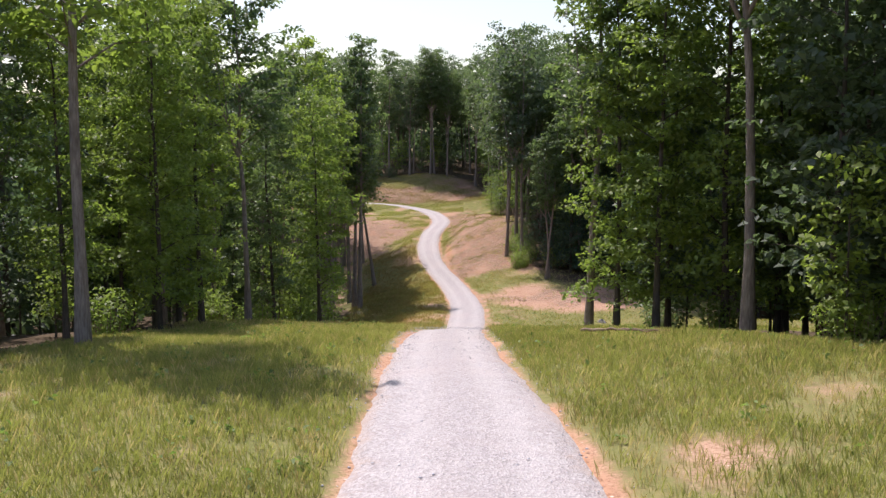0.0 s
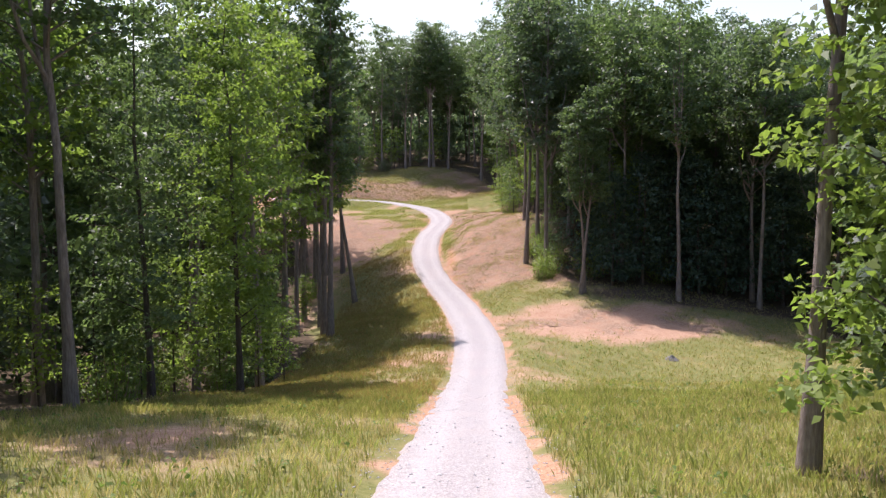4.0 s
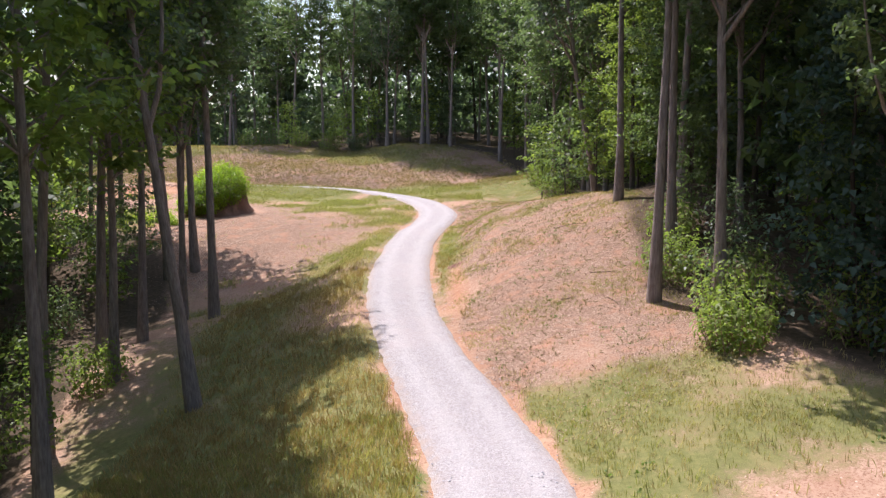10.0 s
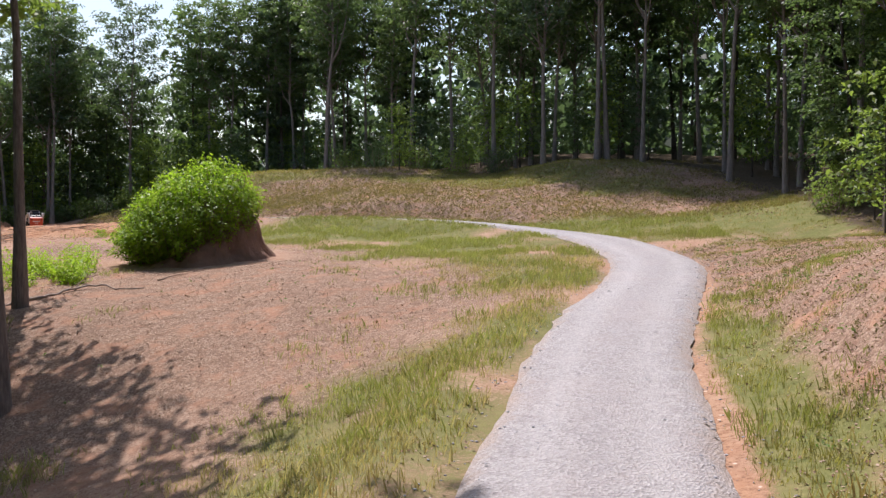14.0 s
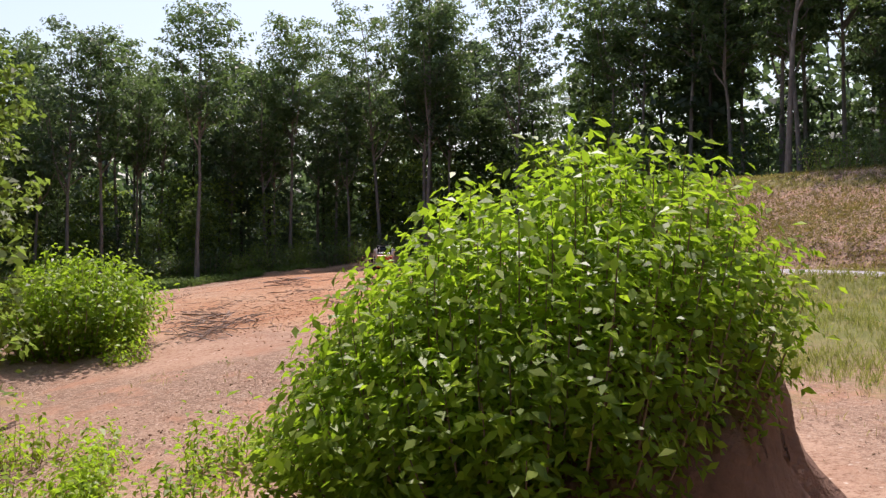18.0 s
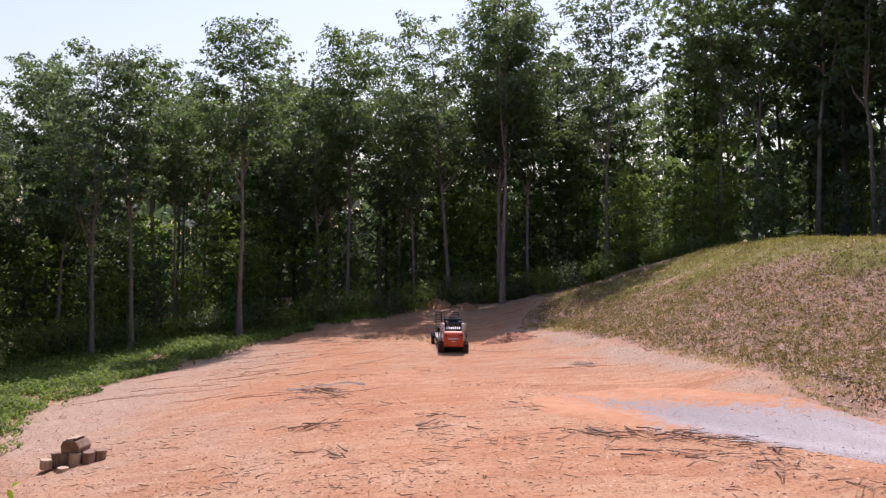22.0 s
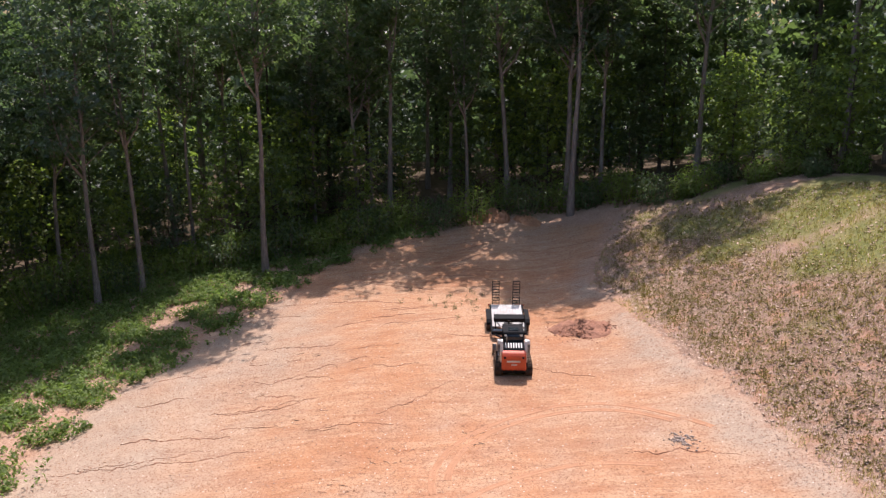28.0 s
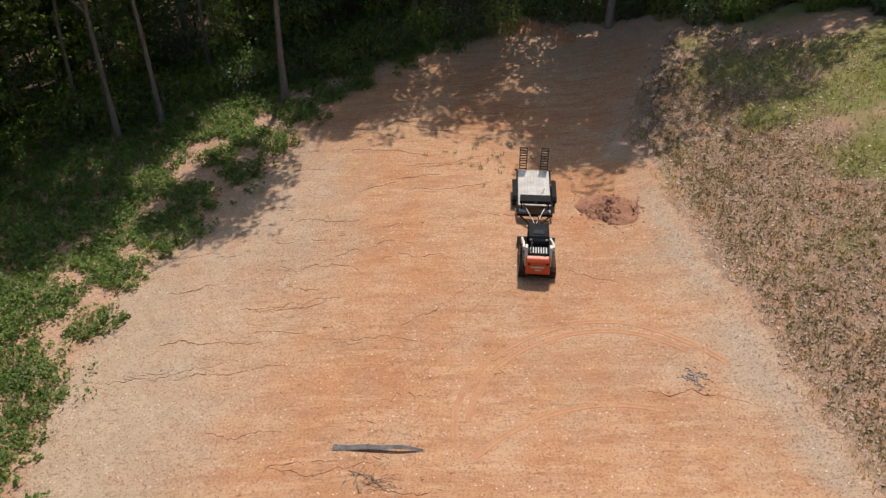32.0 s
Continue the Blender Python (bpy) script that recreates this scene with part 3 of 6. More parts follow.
def tyre_track(cx, cy, r, a0, a1, seed):
    """A shallow curved rut pressed into the clay, with raised lips and tread marks."""
    a = np.radians(np.arange(a0, a1, 1.6))
    rr = r + 0.12 * wave(a * 4, a * 0, 1.0, seed)
    prof = [(-0.15, -0.012), (-0.10, 0.024), (-0.06, 0.004), (0.06, 0.004), (0.10, 0.022), (0.15, -0.012)]
    rows = []
    for off, up in prof:
        x, y = cx + (rr + off) * np.cos(a), cy + (rr + off) * np.sin(a)
        rows.append(np.stack([x, y, ground_at(x, y) + up + (0.004 * (np.arange(len(a)) % 2) if abs(off) < 0.1 else 0)], 1))
    v = np.stack(rows, 1).reshape(-1, 3)
    n, k = len(a), len(prof)
    c = (np.arange(n - 1)[:, None] * k + np.arange(k - 1)[None, :]).ravel()
    me = mesh_of("tyre_track", v, np.stack([c, c + 1, c + k + 1, c + k], 1), PRESSED)
    tagged(new("tyre_track", me), "curved tyre track pressed into orange clay", "tyre track", kind="structure")


# soil coloured darker to stand for the shade inside the cracks
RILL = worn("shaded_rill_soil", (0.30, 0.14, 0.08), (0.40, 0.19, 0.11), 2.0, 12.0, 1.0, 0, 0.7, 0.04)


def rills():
    """Crooked erosion cracks across the clay: low raised strips, crack shade put into their colour."""
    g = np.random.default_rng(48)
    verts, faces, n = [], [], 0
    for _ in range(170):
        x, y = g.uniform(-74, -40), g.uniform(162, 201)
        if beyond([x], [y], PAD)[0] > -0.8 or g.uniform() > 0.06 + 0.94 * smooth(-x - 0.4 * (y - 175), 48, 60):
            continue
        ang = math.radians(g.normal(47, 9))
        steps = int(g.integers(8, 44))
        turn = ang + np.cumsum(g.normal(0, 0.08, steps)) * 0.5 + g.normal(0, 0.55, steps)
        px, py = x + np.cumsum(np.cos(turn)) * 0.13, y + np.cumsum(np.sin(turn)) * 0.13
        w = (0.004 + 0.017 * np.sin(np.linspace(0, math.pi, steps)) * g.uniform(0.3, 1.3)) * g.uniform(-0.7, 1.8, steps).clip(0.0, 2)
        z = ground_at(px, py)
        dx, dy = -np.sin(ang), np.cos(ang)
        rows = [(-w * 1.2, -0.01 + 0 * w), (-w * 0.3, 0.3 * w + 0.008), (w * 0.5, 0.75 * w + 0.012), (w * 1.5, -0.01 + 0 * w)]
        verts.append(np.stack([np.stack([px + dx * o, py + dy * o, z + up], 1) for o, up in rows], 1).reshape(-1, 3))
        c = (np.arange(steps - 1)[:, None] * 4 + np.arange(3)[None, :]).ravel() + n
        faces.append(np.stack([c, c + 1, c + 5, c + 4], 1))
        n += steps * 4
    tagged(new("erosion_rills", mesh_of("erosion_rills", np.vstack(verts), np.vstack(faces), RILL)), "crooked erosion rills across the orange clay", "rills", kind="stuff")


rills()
PRESSED = worn("pressed_clay", (0.42, 0.205, 0.105), (0.48, 0.25, 0.135), 1.2, 9.0, 1.0, 0, 0.5, 0.03)
tyre_track(-44.2, 180.2, 5.6, 80, 235, 41)
tyre_track(-44.2, 180.2, 5.05, 95, 225, 42)
tyre_track(-40.0, 176.5, 6.6, 120, 190, 43)

# ---- trees ----


def tube(points, radii, sides):
    """Places and faces of a tapering round limb along some points."""
    p, r = np.asarray(points, float), np.asarray(radii, float)
    t = np.gradient(p, axis=0)
    t /= np.linalg.norm(t, axis=1)[:, None] + 1e-9
    ref = np.array([0.31, 0.95, 0.05]) if abs(t[0, 2]) > 0.6 else np.array([0.05, 0.1, 1.0])
    u = np.cross(t, ref)
    u /= np.linalg.norm(u, axis=1)[:, None]
    v = np.cross(t, u)
    a = np.linspace(0, 2 * np.pi, sides, endpoint=False)
    ring = p[:, None] + r[:, None, None] * (np.cos(a)[None, :, None] * u[:, None] + np.sin(a)[None, :, None] * v[:, None])
    n = len(p)
    i, j = np.meshgrid(np.arange(n - 1), np.arange(sides), indexing="ij")
    k = (j + 1) % sides
    f = np.stack([i * sides + j, i * sides + k, (i + 1) * sides + k, (i + 1) * sides + j], -1).reshape(-1, 4)
    return ring.reshape(-1, 3), f


def gather(pieces):
    verts, faces, n = [], [], 0
    for v, f in pieces:
        verts.append(v), faces.append(f + n)
        n += len(v)
    return np.vstack(verts), np.vstack(faces)


def leaves(centres, out, size, g, droop=0.25, wide=0.42):
    """One folded leaf spray (two triangles) at each centre, facing roughly up and outwards."""
    n = len(centres)
    nrm = out * 0.7 + np.array([0, 0, 0.75]) + g.normal(0, 0.55, (n, 3))
    nrm /= np.linalg.norm(nrm, axis=1)[:, None]
    a = np.cross(nrm, g.normal(0, 1, (n, 3)))
    a /= np.linalg.norm(a, axis=1)[:, None]
    b = np.cross(nrm, a)
    s = size * g.uniform(0.6, 1.35, (n, 1))
    v0 = centres - a * s * 0.7
    v2 = centres + a * s * 0.7 - np.array([0, 0, 1]) * s * droop
    v1 = centres + b * s * wide + nrm * s * 0.14
    v3 = centres - b * s * wide + nrm * s * 0.14
    verts = np.stack([v0, v1, v2, v3], 1).reshape(-1, 3)
    k = np.arange(n)[:, None] * 4
    return verts, np.hstack([k, k + 1, k + 2, k + 3])


def tree_parts(seed, tall, girth, crown_from, reach, limbs, sprays, per, size, spray_r=0.75, lean=0.02, rise=0.45, peak=0.5, sag=0.15, every=1, sides=8, forks=0):
    """Trunk with limbs, and leaf sprays in flat tiers along the limbs."""
    g = np.random.default_rng(seed)
    h = np.linspace(0, 1, 9)
    sway = np.cumsum(g.normal(0, 0.008 * tall, (9, 2)), 0) * h[:, None]
    spine = np.stack([sway[:, 0] + lean * tall * h, sway[:, 1], h * tall * 0.96], 1)
    spine[0, 2] = -0.4
    rad = girth * (1 - 0.86 * h**0.9)
    rad[0] *= 1.45
    on_spine = lambda z: np.array([np.interp(z, spine[:, 2], spine[:, k]) for k in range(3)])  # noqa: E731
    pieces = [tube(spine, rad, sides)]
    centres, outs, radii = [], [], []
    for i in range(limbs):
        # heights spread over the crown, which is widest near its middle and rounded on top
        u = (i + g.uniform(0.1, 0.9)) / limbs
        z = tall * (crown_from + (0.99 - crown_from) * u)
        wide = reach * math.sqrt(max(0.05, 1 - (abs(u - peak) / (1.03 - peak if u > peak else peak + 0.35)) ** 2.6)) * g.uniform(0.55, 1.08)
        ang = i * 2.4 + g.uniform(-0.5, 0.5)
        way = np.array([math.cos(ang), math.sin(ang), 0])
        root = on_spine(max(z - rise * wide, 0.08 * tall))
        tip = on_spine(z) * (1, 1, 0) + (0, 0, z) + way * wide
        mid = (root + tip) / 2 + np.array([0, 0, 0.14 * wide])
        if i % every == 0:
            r0 = max(0.022, girth * 0.28 * (1 - 0.7 * u) * (0.5 + 0.5 * wide / reach))
            pieces.append(tube([root, mid, tip], [r0, r0 * 0.55, r0 * 0.15], 4))
        side = np.array([-way[1], way[0], 0])
        for k in range(sprays):
            w = 0.28 + 0.74 * (k + g.uniform(0, 1)) / sprays
            p = (1 - w) ** 2 * root + 2 * w * (1 - w) * mid + w * w * tip
            centres.append(p + side * g.normal(0, 0.24 * wide * (1.1 - 0.5 * w)) + (0, 0, g.normal(0, 0.18)))
            outs.append(way * w + (0, 0, 0.25)), radii.append(spray_r * g.uniform(0.6, 1.3))
    for i in range(forks):
        z0, ang = tall * crown_from * g.uniform(0.75, 1.0), g.uniform(0, 6.28) + i * 2.6
        foot, way = on_spine(z0), np.array([math.cos(ang), math.sin(ang), 0])
        r0 = girth * g.uniform(0.4, 0.55)
        line = [foot, foot + way * reach * 0.22 + (0, 0, 0.05 * tall), foot + way * reach * 0.38 + (0, 0, 0.13 * tall), foot + way * reach * 0.55 + (0, 0, 0.30 * tall)]
        pieces.append(tube(line, [r0, r0 * 0.8, r0 * 0.6, r0 * 0.2], 6))
    wood = gather(pieces)
    centres, outs, radii = np.array(centres), np.array(outs), np.array(radii)
    which = np.repeat(np.arange(len(centres)), per)
    n = len(which)
    a, r = g.uniform(0, 6.28, n), radii[which] * g.uniform(0.05, 1.0, n) ** 0.5
    off = np.stack([np.cos(a) * r, np.sin(a) * r, g.normal(0, 0.2, n) * radii[which] - sag * r * r / radii[which]], 1)
    return wood, leaves(centres[which] + off, outs[which] * 0.6 + off * 0.5, size, g)


def tree_model(name, label, seed, tint, wood_mat, **shape):
    root = thing(name, (0, 0, -200), 0, label, "tree")
    (wv, wf), (lv, lf) = tree_parts(seed, **shape)
    trunk = mesh_of("trunk", wv, wf, wood_mat)
    trunk.polygons.foreach_set("use_smooth", np.ones(len(trunk.polygons), bool))
    part("trunk", trunk, wood_mat, root)
    part("crown", mesh_of("crown", lv, lf, tint), tint, root)
    return root


TALL = [
    tree_model("tulip_tree", "tall tulip tree with bare grey trunk and high leafy crown", 100 + i, LEAF if i % 3 else LEAF_BRIGHT, BARK,
               tall=27.0, girth=0.23, crown_from=(0.38, 0.46, 0.52, 0.42)[i], reach=4.1, limbs=40, sprays=6, per=20, size=0.27, lean=(0.0, 0.03, -0.02, 0.01)[i], forks=i % 3)
    for i in range(4)
]
NEAR_EDGE = [
    tree_model("edge_tree", "leafy young hardwood at the woods' edge, green to the ground", 120 + i, (LEAF_BRIGHT, LEAF, LEAF_BRIGHT, LEAF_BRIGHT)[i], BARK_DARK,
               tall=19.5, girth=0.16, crown_from=(0.08, 0.14, 0.20, 0.11)[i], reach=3.1, limbs=52, sprays=6, per=32, size=0.17, spray_r=0.7, every=2, rise=0.3)
    for i in range(4)
]
EDGE = [
    tree_model("edge_tree", "leafy young hardwood at the woods' edge, green to the ground", 125 + i, (LEAF_BRIGHT, LEAF, LEAF_BRIGHT, LEAF)[i], BARK_DARK,
               tall=19.0, girth=0.17, crown_from=(0.10, 0.16, 0.22, 0.13)[i], reach=3.2, limbs=44, sprays=5, per=18, size=0.29, every=2, rise=0.3)
    for i in range(4)
]
SHADE_TALL = [
    tree_model("tulip_tree", "tall shaded tulip tree with a straight bare trunk", 110 + i, (LEAF_DARK, LEAF, LEAF)[i], BARK,
               tall=26.5, girth=0.22, crown_from=(0.46, 0.58, 0.50)[i], reach=(5.2, 4.9, 5.4)[i], limbs=44, sprays=7, per=20, size=0.26, spray_r=0.85, peak=0.62, rise=0.65, lean=(0.0, 0.02, -0.02)[i], forks=(2, 3, 1)[i])
    for i in range(3)
]
SLIM_TALL = [
    tree_model("tulip_tree", "very tall slim tulip tree with a long bare trunk", 150 + i, (LEAF, LEAF_DARK)[i], BARK,
               tall=31.0, girth=0.27, crown_from=(0.42, 0.48)[i], reach=3.0, limbs=44, sprays=6, per=19, size=0.25, rise=0.5, peak=0.4, forks=i)
    for i in range(2)
]
SHADE_EDGE = [
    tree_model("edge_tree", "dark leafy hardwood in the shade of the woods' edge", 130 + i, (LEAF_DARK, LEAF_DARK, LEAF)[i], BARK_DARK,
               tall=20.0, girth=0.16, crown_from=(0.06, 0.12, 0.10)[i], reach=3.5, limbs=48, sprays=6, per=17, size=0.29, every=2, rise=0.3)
    for i in range(3)
]
HEMLOCK = [
    tree_model("hemlock", "dark drooping hemlock in the shade of the woods", 170 + i, NEEDLE, BARK_DARK,
               tall=12.0, girth=0.14, crown_from=0.06, reach=3.0, limbs=46, sprays=6, per=16, size=0.22, spray_r=0.8, rise=-0.12, peak=0.08, sag=0.55, every=99)
    for i in range(2)
]
UNDER = [
    tree_model("understory_tree", "slender understory tree with layered leaves in the shade", 140 + i, (LEAF, LEAF_BRIGHT, LEAF_DARK)[i], BARK_DARK,
               tall=8.0, girth=0.07, crown_from=0.2, reach=2.2, limbs=22, sprays=4, per=11, size=0.23, rise=0.25, sides=6, every=2)
    for i in range(3)
]
DEEP = [
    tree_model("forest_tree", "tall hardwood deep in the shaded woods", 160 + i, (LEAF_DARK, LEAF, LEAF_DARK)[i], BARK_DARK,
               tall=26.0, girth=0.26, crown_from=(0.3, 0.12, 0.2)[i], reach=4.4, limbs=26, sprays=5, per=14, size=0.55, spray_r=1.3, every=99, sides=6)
    for i in range(3)
]
MODELS = TALL + NEAR_EDGE + EDGE + SHADE_TALL + SLIM_TALL + SHADE_EDGE + HEMLOCK + UNDER + DEEP


def plant(model, x, y, scale, turn, tilt=0.0, tall=1.0, label="", group="trees of the surrounding woods"):
    m = pose(x, y, at(x, y), 0, tilt, turn) @ Matrix.Diagonal((scale, scale, scale * tall, 1))
    ob = copy_thing(model, m)
    return tagged(ob, label, group=group)


# trunks that stand out, at their own places: model, x, y, scale, turn, tilt
DRIVE_START = [
    (NEAR_EDGE[0], -12.4, 36.0, 0.82, 70, 0), (NEAR_EDGE[2], -14.2, 31.0, 0.72, 10, 0), (NEAR_EDGE[3], -12.6, 43.0, 0.9, 130, 0),
    (TALL[0], -11.6, 26.5, 0.95, 20, 0.5), (TALL[2], 11.7, 31.7, 1.0, 80, -1), (TALL[1], 7.3, 41.5, 0.85, 10, 0),
    (NEAR_EDGE[0], 8.3, 39.5, 0.95, 60, 0), (NEAR_EDGE[2], 9.6, 37.2, 1.0, 200, 0),
]
HOLLOW_WEST = [
    (SLIM_TALL[0], -9.5, 93.9, 1.0, 35, 0.5), (SLIM_TALL[1], -10.3, 95.8, 0.95, 150, -1), (TALL[2], -12.4, 52.5, 0.9, 15, 0),
    (UNDER[1], -10.6, 72.0, 0.7, 15, 0), (UNDER[1], -11.8, 68.5, 0.8, 75, 0), (UNDER[1], -10.2, 77.5, 0.6, 175, 0),
    (UNDER[1], -12.8, 81.5, 0.7, 205, 0), (UNDER[1], -14.2, 85.5, 0.8, 235, 0), (UNDER[1], -15.0, 90.5, 0.8, 265, 0),
    (UNDER[1], -12.6, 63.5, 0.9, 275, 0), (TALL[0], -11.8, 86.8, 0.9, 195, 0), (TALL[2], -13.2, 98.9, 0.95, 255, 0),
    (NEAR_EDGE[2], -9.6, 63.8, 0.95, 40, 0), (TALL[0], -11.0, 74.1, 1.0, 90, 1), (TALL[1], -14.4, 72.7, 0.95, 10, 0),
]
BEND_WEST = [
    (SLIM_TALL[1], -9.1, 109.6, 0.9, 0, -7), (TALL[0], -11.7, 103.3, 1.05, 70, 0), (TALL[2], -21.2, 142.7, 0.9, 30, 0),
    (TALL[3], -25.9, 146.4, 0.9, 0, 0), (SLIM_TALL[0], -11.9, 122.6, 0.9, 215, 0), (SHADE_TALL[1], -15.2, 127.6, 0.95, 15, 0), (SHADE_TALL[0], -14.2, 124.8, 0.95, 80, 0),
    (EDGE[3], -29.5, 146.5, 0.55, 30, 0), (EDGE[2], -32.6, 150.6, 0.42, 70, 0), (UNDER[1], -30.8, 149.2, 0.75, 20, 0),
]
DRIVE_EAST = [
    (SHADE_TALL[1], 8.6, 112.6, 1.05, 0, 1), (SHADE_TALL[1], 9.6, 124.5, 1.0, 40, 0), (SHADE_TALL[0], 11.5, 141.5, 1.05, 0, -10),
    (SHADE_TALL[1], 21.5, 101.2, 1.0, 120, 0), (SHADE_TALL[1], 29.5, 102.6, 1.0, 240, 0), (TALL[1], 12.6, 101.6, 0.72, 10, 3), (TALL[2], 13.0, 102.0, 0.65, 60, -2),
    (HEMLOCK[0], 16.0, 104.2, 0.9, 0, 0), (HEMLOCK[1], 19.0, 104.8, 1.05, 40, 0), (HEMLOCK[0], 24.4, 104.6, 1.1, 80, 0), (HEMLOCK[1], 27.2, 105.2, 0.95, 120, 0),
    (HEMLOCK[0], 32.5, 104.6, 1.1, 160, 0), (HEMLOCK[1], 14.4, 108.0, 1.0, 200, 0), (HEMLOCK[0], 22.0, 107.5, 1.2, 240, 0), (HEMLOCK[1], 30.0, 108.0, 1.2, 10, 0),
    (UNDER[1], 11.0, 139.0, 1.1, 0, 0), (UNDER[1], 12.6, 133.0, 1.1, 70, 0), (UNDER[0], 12.0, 146.0, 1.2, 210, 0),
    (UNDER[0], 10.4, 150.0, 1.0, 30, 0), (UNDER[1], 9.0, 155.0, 0.9, 30, 0),
]
PAD_EDGE = [
    (SHADE_TALL[1], -75.4, 186.3, 0.92, 0, 0), (SHADE_TALL[1], -78.0, 199.0, 0.96, 50, 0), (SHADE_TALL[1], -66.4, 206.4, 1.02, 10, 0),
    (SHADE_TALL[0], -67.8, 207.6, 1.0, 100, 1), (SHADE_TALL[0], -79.2, 176.8, 0.84, 60, 0), (SHADE_TALL[1], -85.5, 185.0, 0.88, 180, 2), (TALL[2], -78.6, 179.4, 0.78, 200, 0),
    (SHADE_TALL[0], -61.2, 214.5, 1.0, 30, 0), (SHADE_TALL[1], -53.0, 220.0, 1.0, 130, 0), (SHADE_TALL[2], -49.8, 219.0, 0.98, 200, 1),
    (SHADE_TALL[2], -72.4, 206.2, 0.98, 70, 0),
]
RIDGE = [
    (SHADE_TALL[1], -2.9, 193.2, 1.1, 20, 0), (SHADE_TALL[1], -2.0, 193.6, 1.08, 200, 1), (SHADE_TALL[0], -7.7, 194.2, 1.0, 20, 0),
    (UNDER[1], -21.3, 195.0, 0.8, 0, 0),
]
for model, x, y, scale, turn, tilt in DRIVE_START + HOLLOW_WEST + BEND_WEST + DRIVE_EAST + PAD_EDGE + RIDGE:
    plant(model, x, y, scale, turn, tilt, group="trees at the edge of the clearing")

plant(SHADE_TALL[2], -18.4, 135.2, 1.35, 80, 0, 0.85, group="trees at the edge of the clearing")
plant(SHADE_TALL[0], -17.0, 136.4, 1.25, 160, 2, 0.95, group="trees at the edge of the clearing")
placed = [(o.matrix_basis.translation.x, o.matrix_basis.translation.y) for o in scene.collection.objects if o.parent is None and o.get("group") == "trees at the edge of the clearing"]


def scatter(step, lo, hi, box, seed, keep=1.0):
    """Uneven places between two depths in the woods."""
    g = np.random.default_rng(seed)
    x, y = (v.ravel() for v in np.meshgrid(np.arange(box[0], box[1], step), np.arange(box[2], box[3], step)))
    x, y = x + g.uniform(-0.45, 0.45, len(x)) * step, y + g.uniform(-0.45, 0.45, len(x)) * step
    d = outside(x, y)
    ok = (d > lo) & (d < hi) & (g.uniform(0, 1, len(x)) < keep)
    return [(a, b, c) for a, b, c in zip(x[ok], y[ok], d[ok]) if all((a - p) ** 2 + (b - q) ** 2 > 4 for p, q in placed)]


g = np.random.default_rng(5)
WOODS = (-135, 80, 8, 262)


def sunny(x, y):
    """The west side of the drive catches the light through thin woods."""
    return x < 0 and y < 92


for x, y, d in scatter(4.7, 0.8, 9, WOODS, 51):
    if -26 < x < -8 and 84 < y < 148 and d < 3.5:
        continue
    if sunny(x, y):
        if g.uniform() < (0.5 if y > 74 else 0.2):
            continue
        kind = NEAR_EDGE if d < 5.5 else EDGE
        model = kind[g.integers(4) if y < 48 or g.uniform() < 0.4 else 1] if g.uniform() < 0.75 else SLIM_TALL[g.integers(2)] if y > 80 else TALL[g.integers(4)]
    elif x < -8 and y < 150:
        if y < 136 and g.uniform() < 0.5:
            continue
        model = TALL[g.integers(4)]
    elif x < -40 or y > 180:
        if g.uniform() < (0.2 if -34 < x < 2 else 0.12):
            continue
        if -60 < x < 2 and y > 195:
            if g.uniform() < (0.95 if d < 7 and x < -34 else 0.4 if d < 4.5 and x < -24 else 0.12):
                continue
            model = TALL[1 + g.integers(2)]
        elif d < 3.5:
            model = SHADE_TALL[1] if g.uniform() < 0.6 else TALL[1 + g.integers(2)]
        else:
            model = SHADE_TALL[g.integers(3)] if g.uniform() < 0.45 else (TALL[g.integers(4)] if g.uniform() < 0.35 else SHADE_EDGE[g.integers(3)])
    elif y < 50:
        model = (NEAR_EDGE if d < 5.5 else EDGE)[g.integers(4)] if g.uniform() < 0.6 else SHADE_EDGE[g.integers(3)]
    else:
        u = g.uniform()
        if y > 100:
            model = SHADE_TALL[g.integers(3)] if u < (0.8 if d < 5 else 0.5) else SHADE_EDGE[g.integers(3)] if u < 0.8 else NEAR_EDGE[1 + 2 * g.integers(2)]
        else:
            model = SHADE_EDGE[g.integers(3)] if u < 0.25 else (NEAR_EDGE if d < 5.5 else EDGE)[g.integers(4)] if u < 0.7 else TALL[g.integers(4)]
    low = 0.72 if x < -80 else 0.81 if x < -74 else 0.92 if x < -58 else 0.86 if x < 0 and y < 84 else 1.0
    plant(model, x, y, low * g.uniform(0.84, 1.1), g.uniform(0, 360), g.uniform(-2, 2), g.uniform(0.92, 1.08))
for x, y, d in scatter(6.0, 9, 24, WOODS, 52):
    low = 0.90 if x < -58 else 1.0
    if x < 0 and y < 130 and (d > 20 or g.uniform() < 0.3):
        continue
    if -34 < x < 2 and y > 180 and g.uniform() < 0.1:
        continue
    plant(SHADE_TALL[g.integers(3)] if g.uniform() < 0.4 else DEEP[g.integers(3)], x, y, low * g.uniform(0.85, 1.08), g.uniform(0, 360), g.uniform(-2, 2))
for x, y, d in scatter(5.5, 7, 22, WOODS, 57, 0.6):
    plant(UNDER[g.integers(3)], x, y, g.uniform(0.8, 1.5), g.uniform(0, 360), g.uniform(-3, 3), group="understory of the woods")
# mostly the sunlit leaf tone, painting light into the dim understory
for x, y, d in scatter(3.4, 0.8, 7, (-100, -44, 165, 222), 58, 0.9):
    plant(UNDER[(0, 1, 1)[g.integers(3)]], x, y, g.uniform(0.6, 1.25), g.uniform(0, 360), g.uniform(-3, 3), group="understory of the woods")
